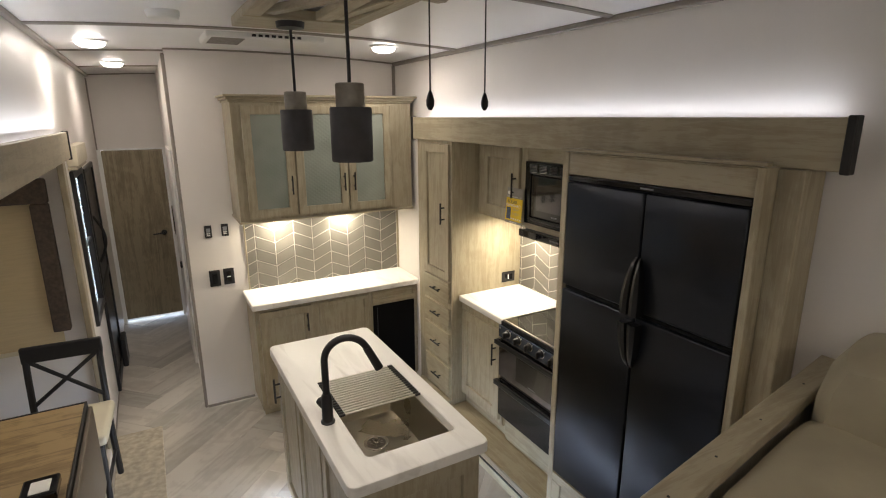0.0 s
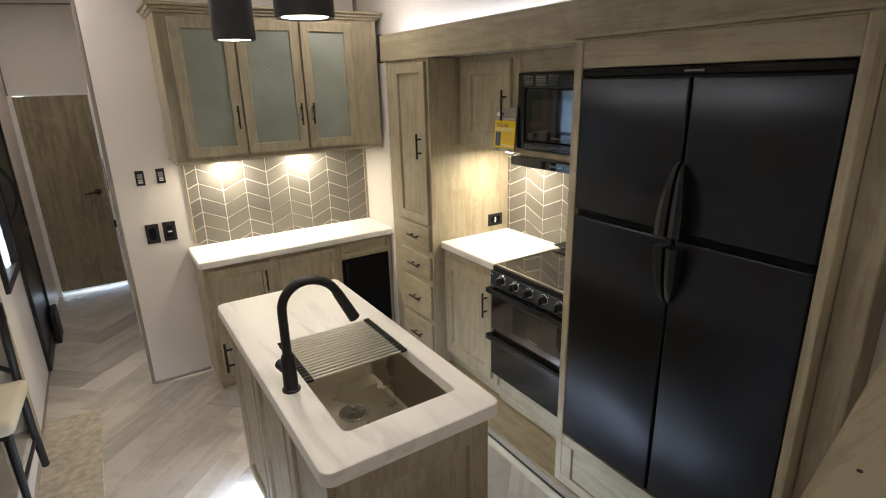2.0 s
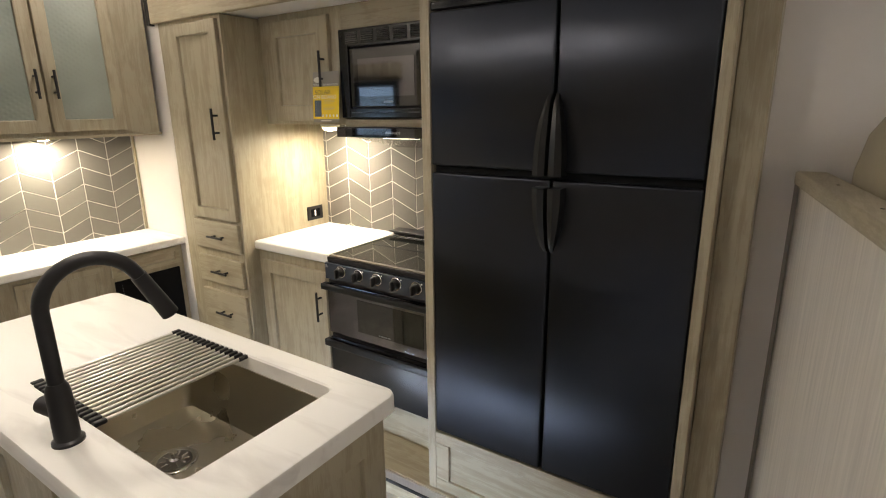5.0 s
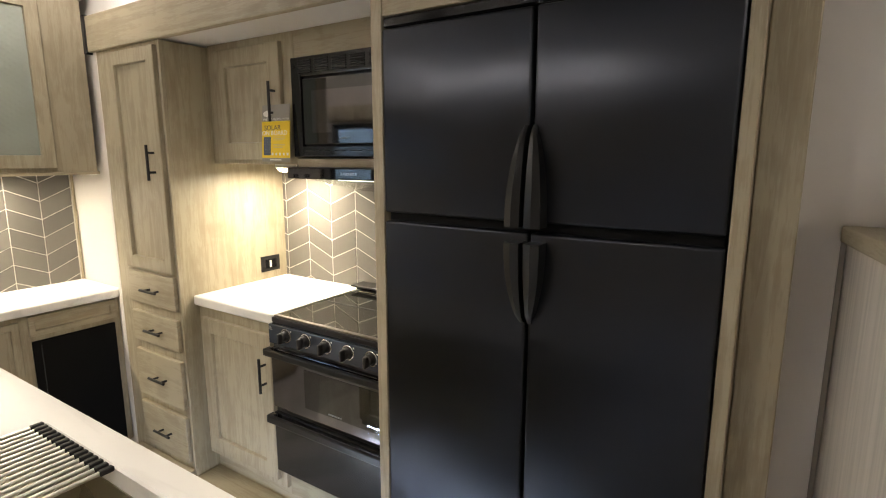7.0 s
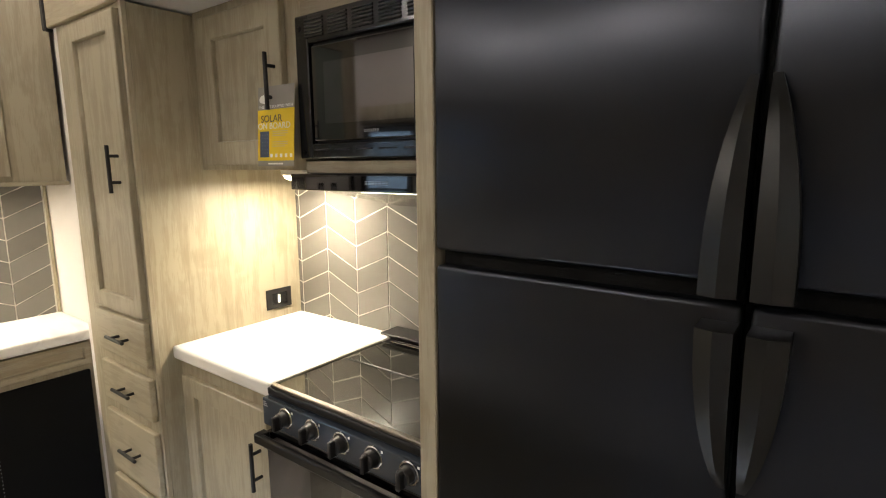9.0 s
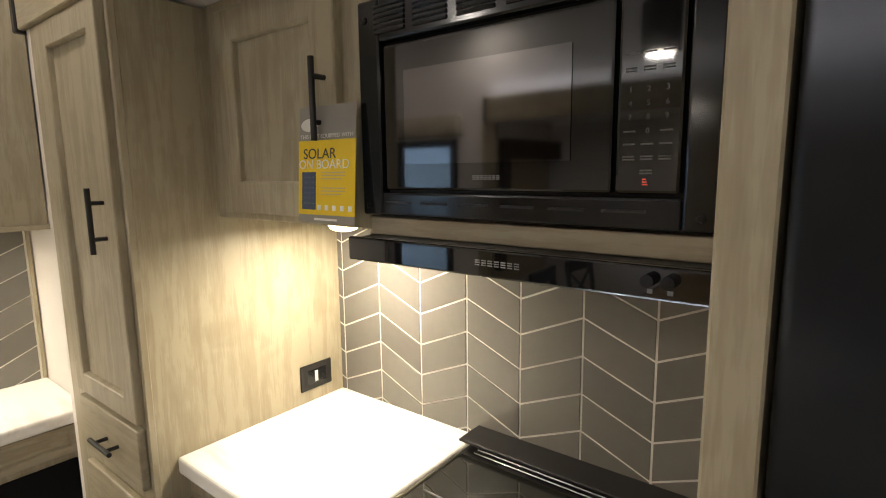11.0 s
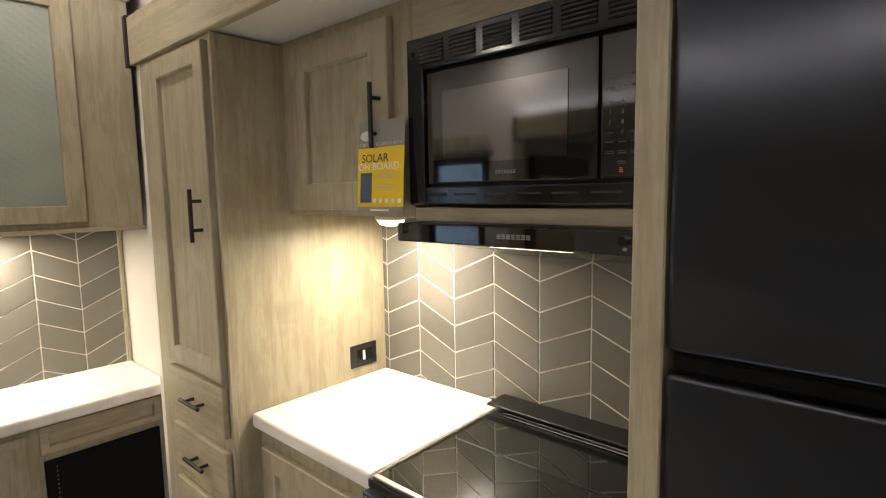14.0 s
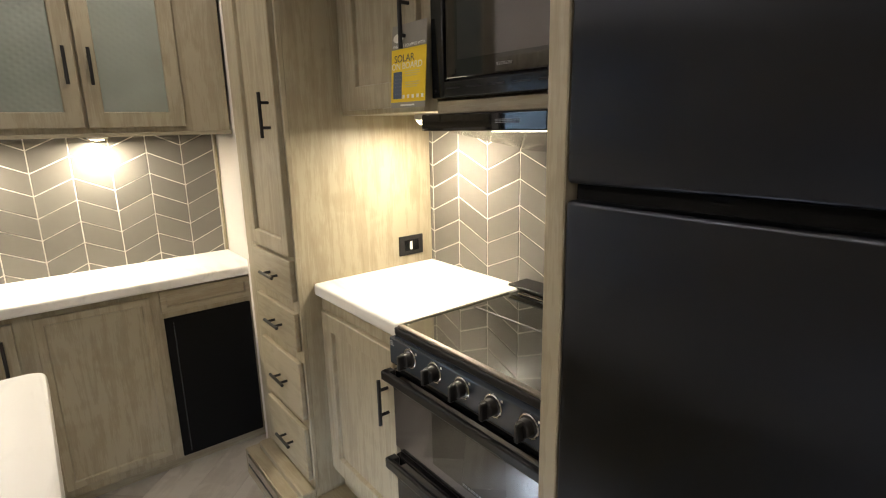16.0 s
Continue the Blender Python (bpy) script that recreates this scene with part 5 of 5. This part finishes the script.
part("rug_surface", mesh_of((0.345, 0.605, 2.2, 4.07, 0.001, 0.010), bev=0.003), RUG, rug)

# ---- lounge ----
sofa = thing("sofa", (1.95, 0.45, DECK), "beige leather sofa with plump cushions beside the half wall", "sofa")
part("base", mesh_of((1.50, 2.42, -0.95, 0.70, DECK, DECK + 0.34), bev=0.03, seg=2), SOFA, sofa, smooth=True)


def cushion(x0, x1, y0, y1, z0, z1, puff=0.05):
    bm = bmesh.new()
    box(bm, x0, x1, y0, y1, z0, z1)
    bmesh.ops.subdivide_edges(bm, edges=bm.edges[:], cuts=7, use_grid_fill=True)
    c = Vector(((x0 + x1) / 2, (y0 + y1) / 2, (z0 + z1) / 2))
    h = Vector(((x1 - x0) / 2, (y1 - y0) / 2, (z1 - z0) / 2))
    for v in bm.verts:
        q = Vector([(v.co[i] - c[i]) / h[i] for i in range(3)])
        k = 1 / (abs(q.x) ** 4 + abs(q.y) ** 4 + abs(q.z) ** 4) ** 0.25
        n = noise.noise(v.co * 6) * 0.02
        v.co = c + Vector([q[i] * h[i] * (0.25 + 0.75 * k) * (1 + n) for i in range(3)])
    return bm


part("arm_cushion", skewed(cushion(1.46, 2.20, 0.42, 0.856, DECK + 0.15, 1.352)), SOFA, sofa, "plump arm cushion", smooth=True)
part("back_cushion", skewed(cushion(2.04, 2.42, 0.0, 0.845, DECK + 0.3, 1.53), 1.44), SOFA, sofa, "plump back cushion", smooth=True)
part("back_cushion", cushion(2.06, 2.42, -0.90, 0.06, DECK + 0.3, 1.50), SOFA, sofa, "plump back cushion", smooth=True)
part("seat_cushion", cushion(1.48, 2.2, -0.2, 0.58, DECK + 0.3, DECK + 0.48), SOFA, sofa, smooth=True)

# hang tag on the upper cabinet handle
TM = Matrix.Translation((2.508, 2.742, 1.443)) @ pose(0, 0, 0, 0, 4, 0) @ Matrix.Diagonal((1, 1, 0.87, 1))
tag = thing("hang_tag", (2.508, 2.742, 1.442), "yellow and grey printed card hung on the cabinet handle", "tag")
# card faces -x: local y across, z up
def card(name, y0, y1, z0, z1, lift, mat, label=""):
    bm = mesh_of((-0.0004 - lift, 0.0004, y0, y1, z0, z1))
    bm.transform(TM)
    return part(name, bm, mat, tag, label)


card("card", -0.074, 0.074, 0.0, 0.232, 0, CARD_GREY, "grey card with a torn slot")
card("yellow_field", -0.0745, 0.0745, 0.016, 0.165, 0.0006, YELLOW, "yellow printed field")
card("panel_picture", 0.026, 0.064, 0.026, 0.102, 0.0012, SOLAR_BLUE, "small printed solar panel")
bm = mesh_of(*[(-0.0019, -0.0004, 0.031 + 0.011 * c, 0.033 + 0.011 * c, 0.038 + 0.0105 * r, 0.040 + 0.0105 * r) for c in range(3) for r in range(6)])
bm.transform(TM)
part("cell_dots", bm, GREY_INK, tag)
bm = mesh_of(*[(-0.0015, -0.0004, -0.05 + (0.01 if k % 3 == 2 else 0), 0.012, 0.100 - 0.0062 * k - (0.012 if k > 2 else 0), 0.102 - 0.0062 * k - (0.012 if k > 2 else 0)) for k in range(6)])
bm.transform(TM)
part("small_print", bm, SHADE, tag, "unreadable small print")
bm = mesh_of(*[(-0.0015, -0.0004, 0.012 - 0.020 * k, 0.021 - 0.020 * k, 0.026, 0.036) for k in range(5)])
bm.transform(TM)
part("icon", bm, WHITE_INK, tag, "row of tiny white icons")
bm = mesh_of((-0.0012, -0.0004, -0.03, 0.030, 0.005, 0.0095))
bm.transform(TM)
part("address_line", bm, WHITE_INK, tag)
bm = bmesh.new()
bmesh.ops.create_circle(bm, cap_ends=True, segments=24, radius=0.5, matrix=TM @ Matrix.Translation((-0.0012, 0.045, 0.196)) @ pose(0, 0, 0, 0, -90, 0) @ Matrix.Diagonal((0.026, 0.046, 1, 1)))
part("oval_mark", bm, WHITE_INK, tag, "white oval mark")


def tag_text(text, size, y, z, mat):
    letters("lettering", text, size, TM @ Matrix.Translation((-0.0014, y, z)) @ pose(0, 0, 0, 90, 0, -90), mat, tag, 0.0002)


tag_text("THIS UNIT EQUIPPED WITH", 0.0112, 0.0, 0.1725, WHITE_INK)
tag_text("SOLAR", 0.029, 0.017, 0.1375, DARK_INK)
tag_text("ON BOARD", 0.0255, 0.006, 0.1165, WHITE_INK)


for ob in list(bpy.data.objects):
    if ob.name.split(".")[0] in ("key_print", "knob_mark", "stitching", "cell_dots", "small_print", "icon", "badge", "slot", "vent_slot"):
        ob["kind"] = "stuff"


# ---- pieces: tiles and planks ----
def clip(poly, axis, limit, keep_less):
    out = []
    for p, q in zip(poly, poly[1:] + poly[:1]):
        a, b = (p[axis] <= limit) == keep_less, (q[axis] <= limit) == keep_less
        if a:
            out.append(p)
        if a != b:
            t = (limit - p[axis]) / (q[axis] - p[axis])
            out.append(tuple(p[i] + t * (q[i] - p[i]) for i in range(2)))
    return out


def chevron_wall(name, side, plane, u0, u1, v0, v1, start, width, drop, pitch, phase, first_high, label, gap=0.0045):
    """A tiled splashback of slanted tiles in upright columns, with pale joints."""
    back = structure(name, mesh_of(facing(side, plane, u0, u1, v0, v1, -0.004, 0.003)), GROUT, label)
    k0 = math.floor((u0 - start) / width) - 1
    k1 = math.ceil((u1 - start) / width) + 1
    for k in range(k0, k1):
        a, b = start + k * width, start + (k + 1) * width
        high = (k % 2 == 0) == first_high
        za, zb = (phase, phase - drop) if high else (phase - drop, phase)
        for r in range(-14, 15):
            g = gap / 2
            poly = [(a + g, za + r * pitch + g), (b - g, zb + r * pitch + g), (b - g, zb + (r + 1) * pitch - g), (a + g, za + (r + 1) * pitch - g)]
            for axis, lim, less in ((0, u0 + 0.001, False), (0, u1 - 0.001, True), (1, v0 + 0.001, False), (1, v1 - 0.001, True)):
                poly = clip(poly, axis, lim, less) if len(poly) > 2 else []
            if len(poly) < 3:
                continue
            area = abs(sum(p[0] * q[1] - q[0] * p[1] for p, q in zip(poly, poly[1:] + poly[:1]))) / 2
            if area < 1e-4:
                continue
            cu, cv = sum(p[0] for p in poly) / len(poly), sum(p[1] for p in poly) / len(poly)
            bm = bmesh.new()
            rings = []
            for w, s in ((0.002, 0.0), (0.0042, 0.0), (0.0050, 0.0012)):
                ring = []
                for p in poly:
                    d = Vector((cu - p[0], cv - p[1]))
                    d = d.normalized() * s if s else d * 0
                    ring.append(bm.verts.new(spot(side, plane, p[0] + d.x, p[1] + d.y, w)))
                rings.append(ring)
            for c, d in zip(rings, rings[1:]):
                for j in range(len(c)):
                    bm.faces.new((c[j], c[(j + 1) % len(c)], d[(j + 1) % len(c)], d[j]))
            bm.faces.new(rings[-1])
            bm.faces.new(rings[0][::-1])
            t = link_mesh("tile", bm, TILE)
            t.parent = back


chevron_wall("backsplash_range", "-x", 2.901, 2.098, 3.171, 0.895, 1.430, 2.574, 0.1445, 0.0597, 0.0807, 1.233, False, "splashback of taupe chevron tiles behind the range")
chevron_wall("backsplash_end", "-y", EW - 0.002, 1.272, 2.425, 0.838, 1.384, 2.285, 0.136, 0.060, 0.0875, 1.220, False, "splashback of taupe chevron tiles on the end wall")
structure("trim", mesh_of((2.425, 2.437, EW - 0.012, EW - 0.002, 0.84, 1.380), (1.262, 1.272, EW - 0.012, EW - 0.002, 0.84, 1.380), bev=0.002), WOOD_Z, "oak edge strip beside the tiles")

# herringbone planks
PW, PL = 0.18, 0.90
bm = bmesh.new()
box(bm, 0.0004, PL - 0.0004, 0.0004, PW - 0.0004, -0.004, 0.0, bev=0.0007)
bm.normal_update()
me = bpy.data.meshes.new("plank")
bm.to_mesh(me)
bm.free()
me.materials.append(PLANK)
for i in range(-40, 60):
    for j in range(-12, 14):
        for turn in (0, 90):
            bx, by = i * PW + j * PL, i * PW - j * PL
            lx, ly = (bx, by) if turn == 0 else (bx + PL + PW, by + PW - PL)
            # middle of the plank, turned by 45 degrees about the vertical
            m = pose(0.62, 3.0, 0.0, 0, 0, 45) @ pose(lx, ly, 0, 0, 0, turn)
            mid = m @ Vector((PL / 2, PW / 2, 0))
            if LW - 0.2 < mid.x < 2.30 and 0.75 < mid.y < 6.5 and not (mid.x > 1.1 and mid.y > 4.4):
                p = new("plank", me)
                p.parent = floor
                p.matrix_basis = m
